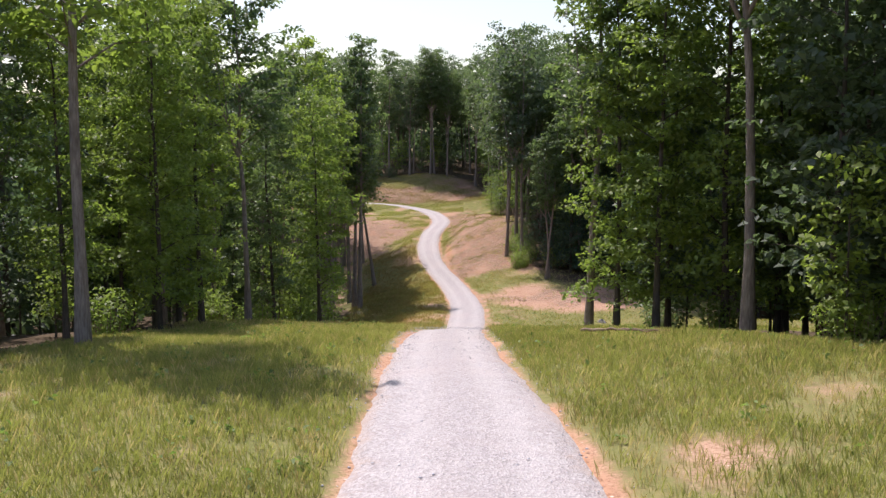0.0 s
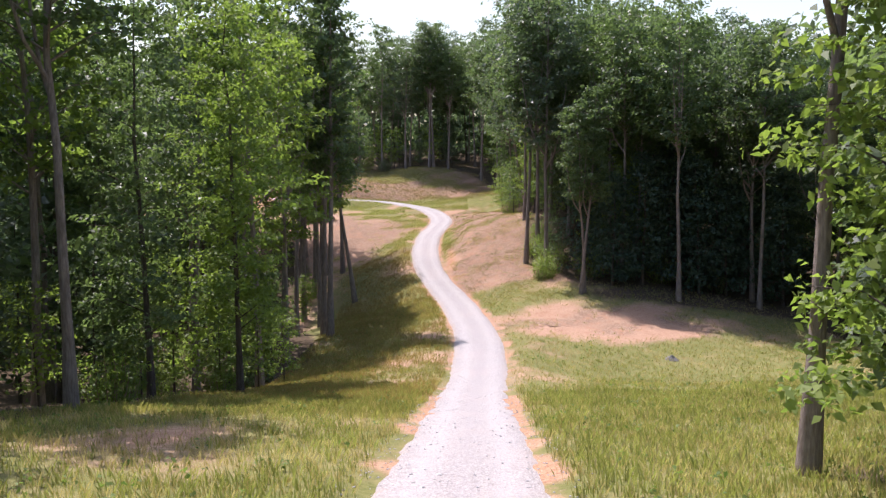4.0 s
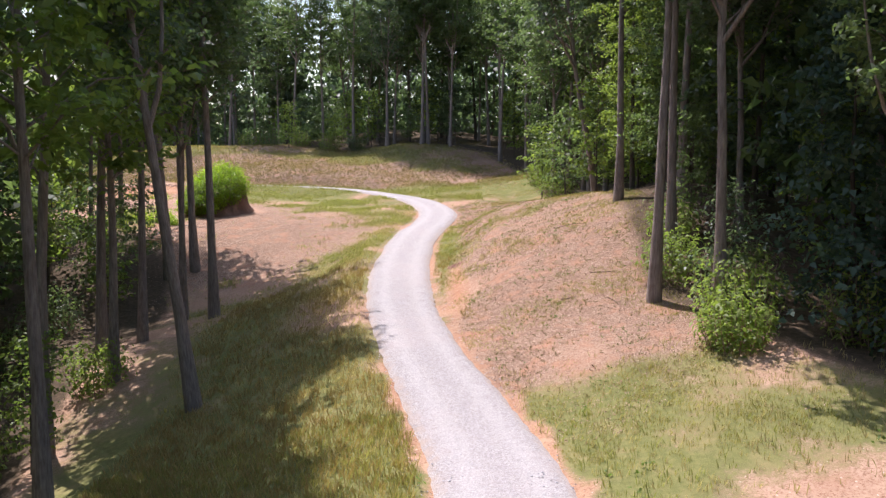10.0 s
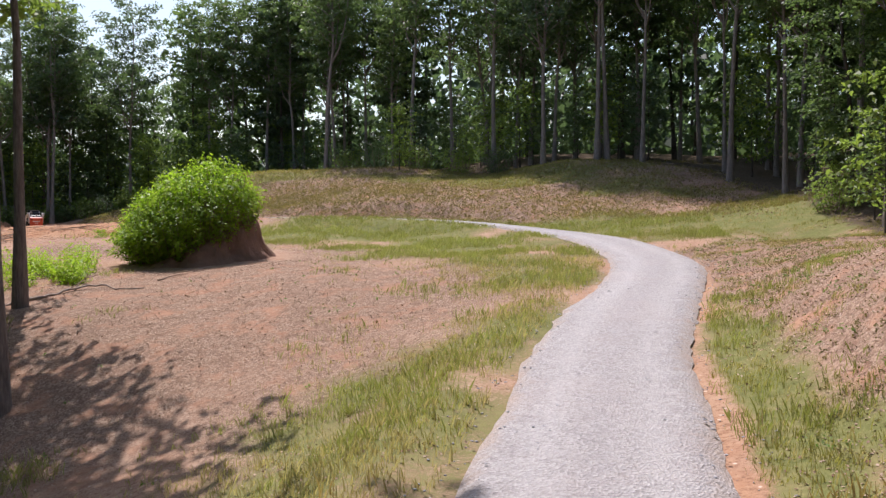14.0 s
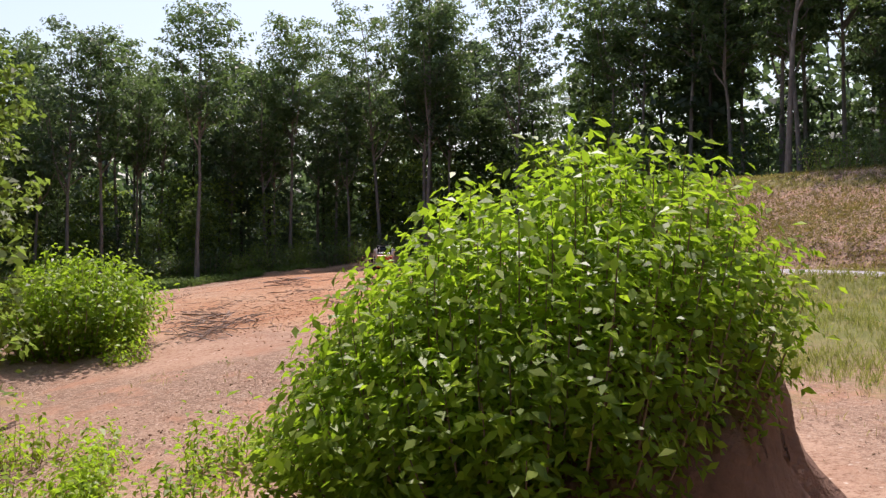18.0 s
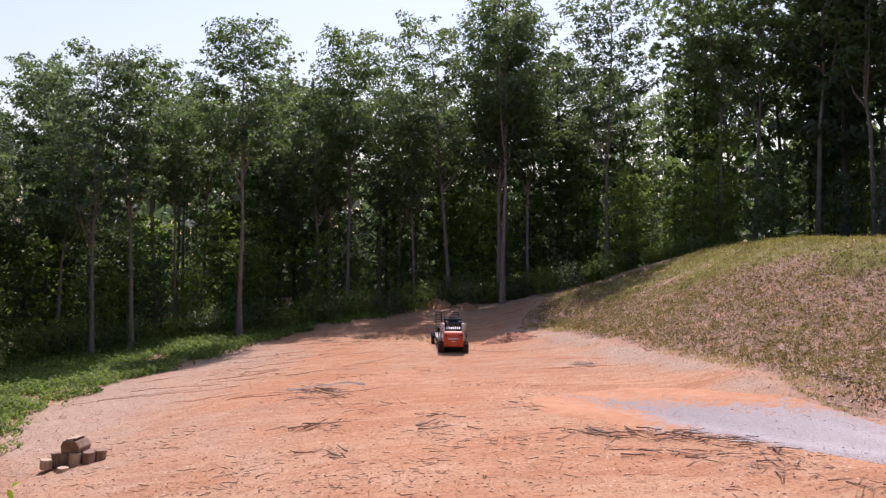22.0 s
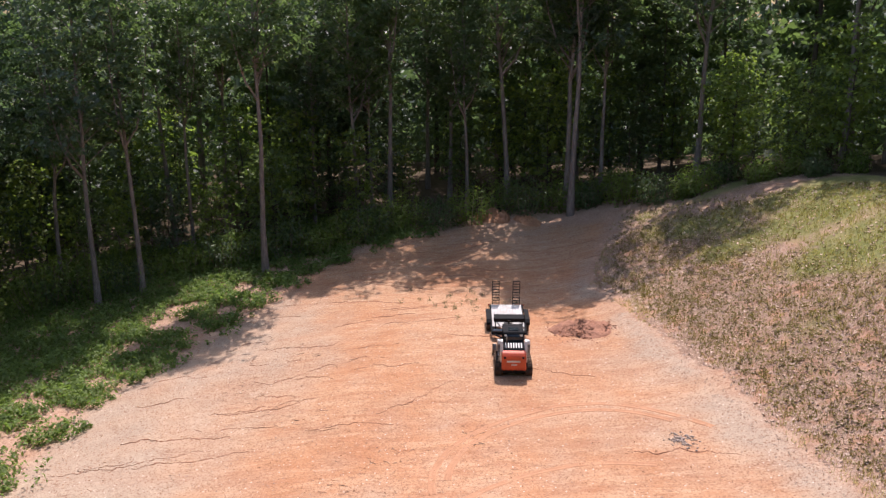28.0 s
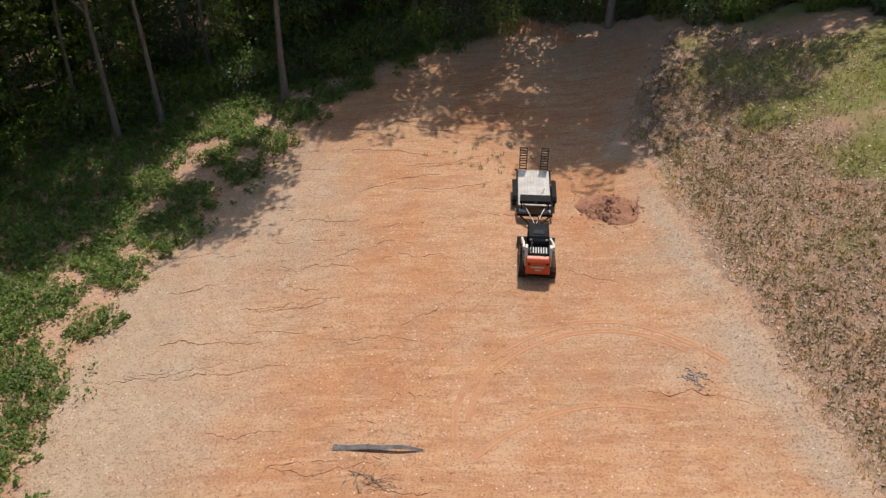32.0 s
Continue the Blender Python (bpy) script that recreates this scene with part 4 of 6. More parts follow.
for x, y, d in scatter(4.6, 1.0, 9, WOODS, 54, 0.55):
    if not (-14 < x < -8 and 85 < y < 135):
        plant(UNDER[g.integers(3)], x, y, g.uniform(0.5, 1.1), g.uniform(0, 360), g.uniform(-3, 3), group="understory of the woods")
for model in MODELS:
    for o in (*model.children_recursive, model):
        bpy.data.objects.remove(o)


def far_woods():
    """The woods beyond: trunks and leaf masses too many to count."""
    g = np.random.default_rng(66)
    spots = np.array([(a, b) for a, b, _ in scatter(5.0, 24, 90, (-190, 130, -5, 300), 67)])
    z = height(spots[:, 0], spots[:, 1])
    trunks = []
    for (a, b), c in list(zip(spots, z))[::3]:
        trunks.append(tube([(a, b, c - 0.5), (a + 0.3, b, c + 11), (a + g.normal(0, 0.6), b, c + 23)], [0.28, 0.2, 0.06], 5))
    n, k = len(spots), 84
    which = np.repeat(np.arange(n), k)
    tall = g.uniform(16, 26, n) * np.where(spots[:, 0] < -58, 0.86, 1.0)
    u = g.uniform(0.0, 1.0, n * k) ** 1.25
    wide = 3.6 * np.sin(np.pi * (0.3 + 0.62 * u)) ** 0.6
    ang, rad = g.uniform(0, 6.28, n * k), g.uniform(0, 1, n * k) ** 0.5
    c = np.stack([spots[which, 0] + np.cos(ang) * wide * rad, spots[which, 1] + np.sin(ang) * wide * rad, z[which] + u * tall[which]], 1)
    out = np.stack([np.cos(ang), np.sin(ang), 0 * ang], 1)
    root = thing("far_woods", (0, 0, 0), 0, "dense shaded hardwood forest behind the nearer trees", "woods", kind="stuff")
    v, f = gather(trunks)
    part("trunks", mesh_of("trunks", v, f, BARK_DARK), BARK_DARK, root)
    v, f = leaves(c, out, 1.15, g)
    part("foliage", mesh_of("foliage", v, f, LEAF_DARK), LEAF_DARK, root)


far_woods()

# ---- shrubs, weeds and grass ----


def shrub(name, place, turn, size, seed, label, tint=None, n_stems=26, per=70, leaf_size=0.17, lop=0.0, droop=0.35, inner=0.1, loose=1.0, skirt=0.35, wrap=0.93):
    """A rounded thicket: many leaning stems, each ending in leafy shoots."""
    g = np.random.default_rng(seed)
    tint = tint or LEAF_SHRUB
    root = thing(name, place, turn, label, "shrub")
    rx, ry, h = size
    stems, centres, outs = [], [], []
    for i in range(n_stems):
        a, r = i * 2.4, np.sqrt((i + 0.5) / n_stems)
        foot = np.array([np.cos(a) * rx * 0.55 * r, np.sin(a) * ry * 0.55 * r, -0.35])
        dome = max(0.02, 1 - (wrap * r) ** 2) ** (0.5 if loose > 0.7 else 0.4)
        floor_ = skirt + (0.35 - skirt) * max(0.0, np.cos(a) * r)
        tip = np.array([np.cos(a) * rx * r, np.sin(a) * ry * r, h * (floor_ + (1 - floor_) * dome) * g.uniform(0.88, 1.08)])
        tip[2] *= 1 + lop * np.cos(a) * r
        mid = (foot + tip) / 2 + np.array([np.cos(a) * rx * 0.1, np.sin(a) * ry * 0.1, 0.12 * h])
        thick = min(1.0, h / 1.6)
        stems.append(tube([foot, mid, tip], [0.022 * thick, 0.014 * thick, 0.005 * thick], 4))
        for k in range(per):
            u = g.uniform(inner, 1.02)
            p = (1 - u) ** 2 * foot + 2 * u * (1 - u) * mid + u * u * tip
            spread = loose * (0.17 + 0.17 * u)
            d = g.normal(0, 1, 3)
            centres.append(p + d * spread * np.array([rx / 2.6, ry / 2.6, 0.8]))
            outs.append(d / np.linalg.norm(d) * 0.5 + np.array([np.cos(a), np.sin(a), 0.5]) * r)
    v, f = gather(stems)
    tagged(part("branchwork", mesh_of("branchwork", v, f, STICK), STICK, root), kind="stuff")
    v, f = leaves(np.array(centres), np.array(outs), leaf_size, g, droop, 0.32)
    part("foliage", mesh_of("foliage", v, f, tint), tint, root)
    return root


shrub("shrub", (-19.8, 151.45, at(-20.4, 151.4) - 0.75), 37, (3.1, 2.85, 4.2), 71, "large bright green leafy shrub on a cut clay bank", n_stems=230, per=210, leaf_size=0.112, lop=0.30, droop=0.12, inner=0.15, loose=0.46, skirt=0.0, wrap=0.985)
shrub("shrub", (-37.5, 155.4, at(-37.5, 155.4) - 0.1), 20, (2.5, 2.3, 2.75), 72, "dense green leafy shrub at the pad's edge", n_stems=90, per=130, leaf_size=0.13, loose=0.75, skirt=0.1, wrap=0.97)
for i, (x, y, s) in enumerate([(-23.6, 149.6, 0.42), (-24.8, 151.0, 0.36), (-22.3, 146.6, 0.42), (-21.6, 146.0, 0.3), (-24.6, 147.2, 0.45), (-25.8, 146.4, 0.4), (-27.2, 146.6, 0.4), (-23.4, 145.6, 0.3), (-25.2, 149.0, 0.3), (-22.4, 147.9, 0.3), (-26.5, 148.2, 0.5), (-28.6, 149.8, 0.45), (-34.6, 155.3, 0.35)]):
    shrub("weed_clump", (x, y, at(x, y)), i * 50, (1.9 * s, 1.8 * s, (1.8 if s > 0.21 else 1.5) * s), 80 + i, "low yellow-green weed clump on leaf-littered clay", LEAF_SHRUB, 14, 45, 0.085 if s > 0.21 else 0.06, loose=1.0 if s > 0.21 else 0.35)
for i in range(26):
    x, y = -27.5 + 6.5 * ((i * 0.618) % 1), 145.6 + 5.0 * ((i * 0.383) % 1)
    s = 0.16 + 0.1 * ((i * 0.71) % 1)
    shrub("weed_clump", (x, y, at(x, y)), i * 50, (2.2 * s, 2.0 * s, 1.9 * s), 830 + i, "low yellow-green weed clump on leaf-littered clay", LEAF_SHRUB, 8, 28, 0.075)["group"] = "weeds below the shrub"
# the thicket that follows the far edge of the pad
HEDGE = spline([(-84, 168), (-82, 173), (-81, 178), (-79.5, 183), (-77.5, 188), (-76, 193), (-74.4, 198.5), (-71.5, 204), (-67.5, 207.6), (-60, 210.5), (-50, 212)], 1.6)
g = np.random.default_rng(9)
for i, (x, y) in enumerate(HEDGE):
    x, y = x + g.normal(0, 0.6), y + g.normal(0, 0.6)
    s = g.uniform(0.75, 1.3) * (1.15 if i < 28 else 0.8)
    # two in three take the sunlit leaf tone to brighten the shaded hedge
    shrub("hedge_shrub", (x, y, at(x, y)), g.uniform(0, 360), (1.7 * s, 1.5 * s, 1.9 * s), 300 + i, "green brush along the treeline beyond the pad",
          (LEAF_BRIGHT, LEAF, LEAF_BRIGHT)[i % 3], 26, 48, 0.16)["group"] = "brush along the treeline"
# brush in the edge of the woods beside the drive
BRUSH_EAST = [
    (9.9, 106.8, 0.9), (-24, 198.5, 1.3), (-20, 197.5, 1.2), (-16, 197, 1.3), (-12, 196, 1.2), (-28, 201, 1.3), (10.5, 108.5, 1.3), (11.5, 111.5, 1.2),
    (9.9, 114.5, 1.0), (14.5, 106.8, 1.4), (18, 107.5, 1.3), (10.8, 118, 0.9), (21, 106.5, 1.3), (26, 106, 1.4), (-17, 75, 1.3), (-19, 79, 1.3),
    (-21, 84, 1.4), (-24, 88, 1.4), (-20, 89, 1.2), (-26, 91, 1.4),
]
BRUSH_WEST = [
    (-18, 71, 1.2), (-28, 96, 1.5), (-12.5, 80, 1.0), (-11.6, 68, 0.9), (-13, 57, 1.0), (-15, 100, 1.1), (-17, 108, 1.2), (-14.5, 114, 1.0),
    (-20, 118, 1.2), (-13.5, 47, 1.0), (-14, 34, 0.9), (-13.5, 20, 0.9), (13, 26, 0.9), (12.4, 36, 0.8), (11.5, 43, 0.9), (10, 152, 1.2),
    (10.5, 168, 1.2), (-22, 126, 1.3), (-29, 140, 1.3), (-33, 146, 1.4),
]
BRUSH_FAR = [
    (-42, 151, 1.2), (-33, 112, 1.5), (-35, 118, 1.6), (-32, 124, 1.4), (-36, 106, 1.6), (-30, 117, 1.3), (-38, 128, 1.6),
]
# sunlit leaf tone on most of them lifts the shaded brush by colour
for i, (x, y, s) in enumerate(BRUSH_EAST + BRUSH_WEST + BRUSH_FAR):
    shrub("brush", (x, y, at(x, y)), i * 77, (1.6 * s, 1.4 * s, 2.0 * s), 400 + i, "leafy brush in the shade of the woods' edge", (LEAF_BRIGHT, LEAF, LEAF_BRIGHT)[i % 3], 24, 50, 0.15)["group"] = "brush beside the drive"


def open_places(n, seed, box):
    g = np.random.default_rng(seed)
    x, y = g.uniform(box[0], box[1], n), g.uniform(box[2], box[3], n)
    return x, y, g


def blades(x, y, tall, wide, per, g):
    """Tufts of narrow bent blades."""
    n = len(x)
    which = np.repeat(np.arange(n), per)
    a, m = g.uniform(0, 6.28, n * per), n * per
    bx, by = x[which] + g.normal(0, 0.07, m), y[which] + g.normal(0, 0.07, m)
    z = ground_at(x, y)[which] - 0.02
    h = tall[which] * g.uniform(0.55, 1.1, m)
    lean = h * g.uniform(0.1, 0.55, m)
    dx, dy = np.cos(a), np.sin(a)
    w = wide * g.uniform(0.7, 1.3, m)
    v = np.stack([
        np.stack([bx - dy * w, by + dx * w, z], 1), np.stack([bx + dy * w, by - dx * w, z], 1),
        np.stack([bx + dx * lean * 0.4 + dy * w * 0.6, by + dy * lean * 0.4 - dx * w * 0.6, z + h * 0.6], 1),
        np.stack([bx + dx * lean, by + dy * lean, z + h], 1),
    ], 1).reshape(-1, 3)
    k = np.arange(m)[:, None] * 4
    return v, np.hstack([k, k + 1, k + 2, k + 3])


def stuff(name, v, f, mat, label, category):
    return tagged(new(name, mesh_of(name, v, f, mat)), label, category, kind="stuff")


def grow(name, mat, label, n, seed, box, tall, wide, per, want):
    x, y, g = open_places(n, seed, box)
    c = covers(x, y)
    dist, _ = near_road(x, y)
    keep = (g.uniform(0, 1, n) < want(c, x, y)) & (dist > 1.9) & (outside(x, y) < 2.0)
    x, y = x[keep], y[keep]
    stuff(name, *blades(x, y, tall * g.uniform(0.6, 1.2, len(x)), wide, per, g), mat, label, "grass")


meadow = lambda c, x, y: smooth(c["grass"], 0.4, 0.95)  # noqa: E731
dry = lambda c, x, y: 0.75 * smooth(c["grass"], 0.1, 0.5)  # noqa: E731
grow("meadow_grass", GRASS, "tall green meadow grass beside the drive", 62000, 91, (-15, 15, 8, 36), 0.24, 0.0065, 5, lambda c, x, y: smooth(c["grass"] + 0.25 * wave(x, y, 1.4, 75), 0.35, 0.85))
grow("meadow_grass", GRASS, "green meadow grass over the brow of the slope", 24000, 191, (-13, 22, 36, 62), 0.30, 0.012, 4, meadow)
grow("meadow_grass", GRASS, "green grass on the hollow's slopes", 24000, 92, (-14, 36, 55, 104), 0.26, 0.012, 4, lambda c, x, y: meadow(c, x, y) * (0.2 + 0.8 * smooth(x, 2, 4)))
grow("russet_grass", RUST, "tall russet grass on the shaded slope below the trees", 26000, 92, (-11, 2, 56, 128), 0.32, 0.010, 4, lambda c, x, y: 0.8 * smooth(c["grass"] + 0.3 * wave(x, y, 0.7, 73), 0.3, 0.8))
grow("ripening_grass", OLIVE, "yellowing grass on the slope below the trees", 26000, 194, (-11, 2, 50, 104), 0.30, 0.010, 4, lambda c, x, y: 0.8 * smooth(c["grass"], 0.3, 0.8))
grow("ripening_grass", OLIVE, "thin olive grass on the slopes beside the drive", 32000, 192, (-20, 12, 100, 150), 0.17, 0.007, 4, lambda c, x, y: 0.8 * smooth(c["grass"] + 0.2 * wave(x, y, 1.6, 78), 0.2, 0.8))
grow("meadow_grass", GRASS, "patchy green grass between drive and woods", 26000, 93, (-60, 12, 165, 206), 0.20, 0.012, 4, lambda c, x, y: 0.5 * smooth(c["grass"], 0.35, 0.9))
grow("ripening_grass", OLIVE, "yellowing grass on the crest of the hillside", 46000, 193, (-62, 12, 172, 208), 0.24, 0.013, 4, lambda c, x, y: 0.9 * smooth(c["grass"], 0.15, 0.6))
grow("meadow_grass", GRASS, "patchy green grass inside the bend of the drive", 60000, 97, (-32, 4, 130, 172), 0.27, 0.007, 5, lambda c, x, y: 0.8 * smooth(c["grass"] + 0.45 * wave(x, y, 1.1, 77), 0.35, 0.8) * smooth(x, -26, -21))
grow("dry_grass", STRAW, "short dry grass inside the bend of the drive", 9000, 98, (-32, 4, 130, 172), 0.16, 0.006, 4, dry)
grow("dry_grass", STRAW, "dry straw-coloured grass among the green", 34000, 94, (-15, 15, 8, 60), 0.26, 0.006, 4, dry)
grow("dry_grass", STRAW, "dry straw-coloured grass in the hollow", 22000, 95, (-14, 34, 60, 132), 0.26, 0.011, 4, dry)
grow("dry_grass", STRAW, "dry grass on the hillside above the drive", 16000, 96, (-62, 10, 168, 208), 0.20, 0.011, 4, dry)
grow("hill_grass", HILL, "short olive grass thin over the hillside", 130000, 197, (-62, 10, 172, 208), 0.18, 0.018, 3, lambda c, x, y: (0.25 + 0.6 * smooth(wave(x, y, 0.9, 199) + 0.6 * wave(x, y, 2.6, 198), -0.5, 0.6)) * (0.75 - 0.5 * smooth(y + 0.4 * (x + 20), 186, 190)) * smooth(c["litter"] + c["grass"], 0.5, 0.9) * (beyond(x, y, PAD) > 0.8))
grow("bank_grass", OLIVE, "thin yellowing grass over the littered bank", 56000, 189, (-0.5, 11, 100, 166), 0.13, 0.007, 4, lambda c, x, y: 0.9 * smooth(wave(x, y, 0.9, 76) + 0.6 * wave(x, y, 2.7, 74), -0.2, 0.9))
grow("pad_grass", OLIVE, "thin grass creeping over the near corner of the pad", 5000, 188, (-34, -20, 157, 168), 0.22, 0.007, 4, lambda c, x, y: 0.9 * np.exp(-(((x + 28.8) / 2.6) ** 2 + ((y - 162) / 1.9) ** 2)))
grow("dry_grass", STRAW, "golden dry grass beside the bend of the drive", 26000, 187, (-16, -1, 106, 152), 0.20, 0.007, 4, lambda c, x, y: 0.85 * smooth(wave(x, y, 0.8, 72) + 0.5 * wave(x, y, 2.4, 71), -0.7, 0.5) * np.exp(-(((near_road(x, y)[0] - 3) / 3.6) ** 2)))
grow("windrow_straw", STRAW, "pale straw caught along the windrow at the pad", 26000, 195, (-60, -30, 176, 202), 0.17, 0.013, 5, lambda c, x, y: 0.95 * (np.abs(beyond(x, y, PAD) - 0.7) < 0.5) * smooth(wave(x, y, 1.1, 79), -0.2, 0.5))
grow("hill_straw", STRAW, "thin dry stems over the littered hillside", 30000, 196, (-62, 10, 172, 206), 0.13, 0.009, 4, lambda c, x, y: 0.5 * smooth(c["litter"], 0.4, 0.8) * (beyond(x, y, PAD) > 0.3))


def weeds(name, n, seed, box, want, size, per, label, mat=None):
    x, y, g = open_places(n, seed, box)
    c = covers(x, y)
    dist, _ = near_road(x, y)
    keep = (g.uniform(0, 1, n) < want(c, x, y)) & (dist > 2.1)
    x, y = x[keep], y[keep]
    m = len(x)
    which = np.repeat(np.arange(m), per)
    s = size * g.uniform(0.5, 1.5, m)[which]
    d = g.normal(0, 1, (m * per, 3))
    p = np.stack([x[which], y[which], ground_at(x, y)[which]], 1)
    p = p + d * (s * np.array([[0.5], [0.5], [0.35]])).T + np.stack([0 * s, 0 * s, s * 0.75], 1)
    stuff(name, *leaves(p, d * 0.4, size * 0.42, g, 0.3), mat or WEED, label, "weeds")


strip = lambda c, x, y: smooth(beyond(x, y, PAD) + 0.7 * wave(x, y, 1.1, 61) + 0.4 * wave(x, y, 3.0, 64), -1.7, 0.6) * (x < -45) * (outside(x, y) < 7) * (y < 200 - 0.2 * (x + 80)) * smooth(-x, 50, 60) * ((y < 184) | (x < -67))  # noqa: E731
weeds("weeds", 34000, 101, (-92, -52, 154, 206), lambda c, x, y: 0.9 * strip(c, x, y) * smooth(wave(x, y, 1.5, 62) + 0.5 * wave(x, y, 0.5, 63) + 0.9 * smooth(beyond(x, y, PAD), 3, 7), -0.8, 0.1), 0.30, 16, "rank green weeds at the pad's outer edge")
weeds("hill_weeds", 62000, 102, (-62, 8, 172, 208), lambda c, x, y: (1 - 0.7 * smooth(y + 0.4 * (x + 20), 186, 190)) * (0.3 + 0.6 * smooth(14 - beyond(x, y, PAD), 0, 9)) * smooth(c["litter"], 0.5, 0.9) * (beyond(x, y, PAD) > 1.2), 0.15, 6, "sparse low plants on the littered hillside", HILL_PLANT)
weeds("bank_weeds", 9000, 103, (0.5, 11, 102, 160), lambda c, x, y: 0.32 * smooth(wave(x, y, 1.5, 203) + 0.4 * wave(x, y, 4.0, 204), 0.0, 0.8) * smooth(c["litter"], 0.3, 0.8), 0.10, 9, "sparse low plants on the bank", WEED)
weeds("bank_stubble", 24000, 104, (0.5, 11, 101, 160), lambda c, x, y: 0.6 * smooth(wave(x, y, 1.1, 205) + 0.8 * wave(x, y, 3.4, 206), -0.6, 0.7) * smooth(c["litter"], 0.2, 0.7), 0.075, 6, "dull brownish seedlings thin over the bank", HILL_PLANT)
CLUMPS = np.array([(-29.9, 162.6), (-28.2, 164.0), (-30.6, 161.6), (-29.9, 160.5), (-28.4, 161.2), (-27.3, 162.4), (-26.8, 160.6), (-31.4, 162.6)])
weeds("pad_weeds", 7000, 106, (-33, -25, 158, 166), lambda c, x, y: np.exp(-(((x[:, None] - CLUMPS[:, 0]) ** 2 + (y[:, None] - CLUMPS[:, 1]) ** 2) / 0.22**2)).max(1), 0.13, 9, "bright weeds sprouting on the near corner of the pad", LEAF_SHRUB)
weeds("verge_weeds", 5000, 104, (-14, 15, 6, 100), lambda c, x, y: 0.25 * smooth(c["grass"], 0.3, 0.9), 0.2, 7, "broad-leaved weeds in the meadow grass")
weeds("slope_weeds", 5000, 105, (-32, 2, 132, 172), lambda c, x, y: 0.10 * smooth(c["litter"] + c["grass"], 0.6, 1.2), 0.11, 6, "sparse weeds on the littered slope")


def litter(name, n, seed, box, size, label, mat=None, patchy=0.0):
    """Curled dead leaves lying about."""
    x, y, g = open_places(n, seed, box)
    c = covers(x, y)
    dist, _ = near_road(x, y)
    want = np.maximum(0.9 * smooth(c["litter"], 0.25, 0.9), 0.1) * (1 - patchy + patchy * smooth(wave(x, y, 1.3, seed) + 0.6 * wave(x, y, 3.7, seed + 1), -0.1, 0.9))
    keep = (g.uniform(0, 1, n) < want) & (dist > 1.8) & (outside(x, y) < 3) & (beyond(x, y, PAD) > 0.2)
    x, y = x[keep], y[keep]
    m = len(x)
    d = g.normal(0, 1.5, (m, 3)) + np.array([0, 0, 4.0])
    p = np.stack([x, y, ground_at(x, y) + 0.2 * size], 1)
    stuff(name, *leaves(p, d, size, g, 0.02), mat or LITTER, label, "leaf litter")


litter("leaf_litter", 90000, 111, (-30, 0, 126, 160), 0.036, "brown dead leaves strewn over the slope", patchy=0.6)
litter("leaf_litter", 40000, 116, (-30, 0, 126, 160), 0.045, "dark rotting leaves strewn over the slope", ROTTED, 0.9)
litter("leaf_litter", 40000, 117, (0, 12, 102, 165), 0.05, "dark rotting leaves on the cut bank", ROTTED, 0.9)
litter("leaf_litter", 60000, 112, (0, 12, 102, 165), 0.042, "brown dead leaves on the cut bank")
litter("leaf_litter", 44000, 113, (-62, 8, 170, 208), 0.12, "brown dead leaves over the hillside")


def pad_litter():
    """Dead leaves and crumbs of bark over the pale outer part of the pad and along its rim."""
    x, y, g = open_places(60000, 114, (-76, -28, 158, 206))
    rim = beyond(x, y, PAD)
    pale = smooth(-x - 0.55 * (y - 170), 46, 60)
    want = (0.05 + 0.5 * pale * smooth(wave(x, y, 0.9, 81) + 0.7 * wave(x, y, 3.0, 82), -0.3, 0.8) + 0.8 * np.exp(-((rim + 0.2) / 0.8) ** 2)) * (rim < 0.8)
    keep = g.uniform(0, 1, len(x)) < want
    x, y = x[keep], y[keep]
    d = g.normal(0, 0.15, (len(x), 3)) + np.array([0, 0, 4.0])
    stuff("pad_litter", *leaves(np.stack([x, y, ground_at(x, y) + 0.01], 1), d, 0.055, g, 0.02), STICK, "dead leaves and bark crumbs on the pale clay", "leaf litter")


pad_litter()


def stones(name, n, seed, places, size, label, mat):
    """Loose angular stones."""
    g = np.random.default_rng(seed)
    x, y, z = places(n, g)
    n = len(x)
    base = np.array([(1, 0, 0), (0, 1, 0), (-1, 0, 0), (0, -1, 0), (0, 0, 0.45), (0, 0, -0.4)], float)
    s = size * g.uniform(0.4, 1.5, n) ** 1.5
    a = g.uniform(0, 6.28, n)
    b = base[None] * g.uniform(0.6, 1.3, (n, 6, 1)) * s[:, None, None]
    rot = np.stack([b[..., 0] * np.cos(a)[:, None] - b[..., 1] * np.sin(a)[:, None], b[..., 0] * np.sin(a)[:, None] + b[..., 1] * np.cos(a)[:, None], b[..., 2]], -1)
    v = (rot + np.stack([x, y, z], 1)[:, None]).reshape(-1, 3)
    f = np.array([(0, 1, 4), (1, 2, 4), (2, 3, 4), (3, 0, 4), (1, 0, 5), (2, 1, 5), (3, 2, 5), (0, 3, 5)])
    f = (f[None] + (np.arange(n) * 6)[:, None, None]).reshape(-1, 3)
    stuff(name, v, f, mat, label, "stones")


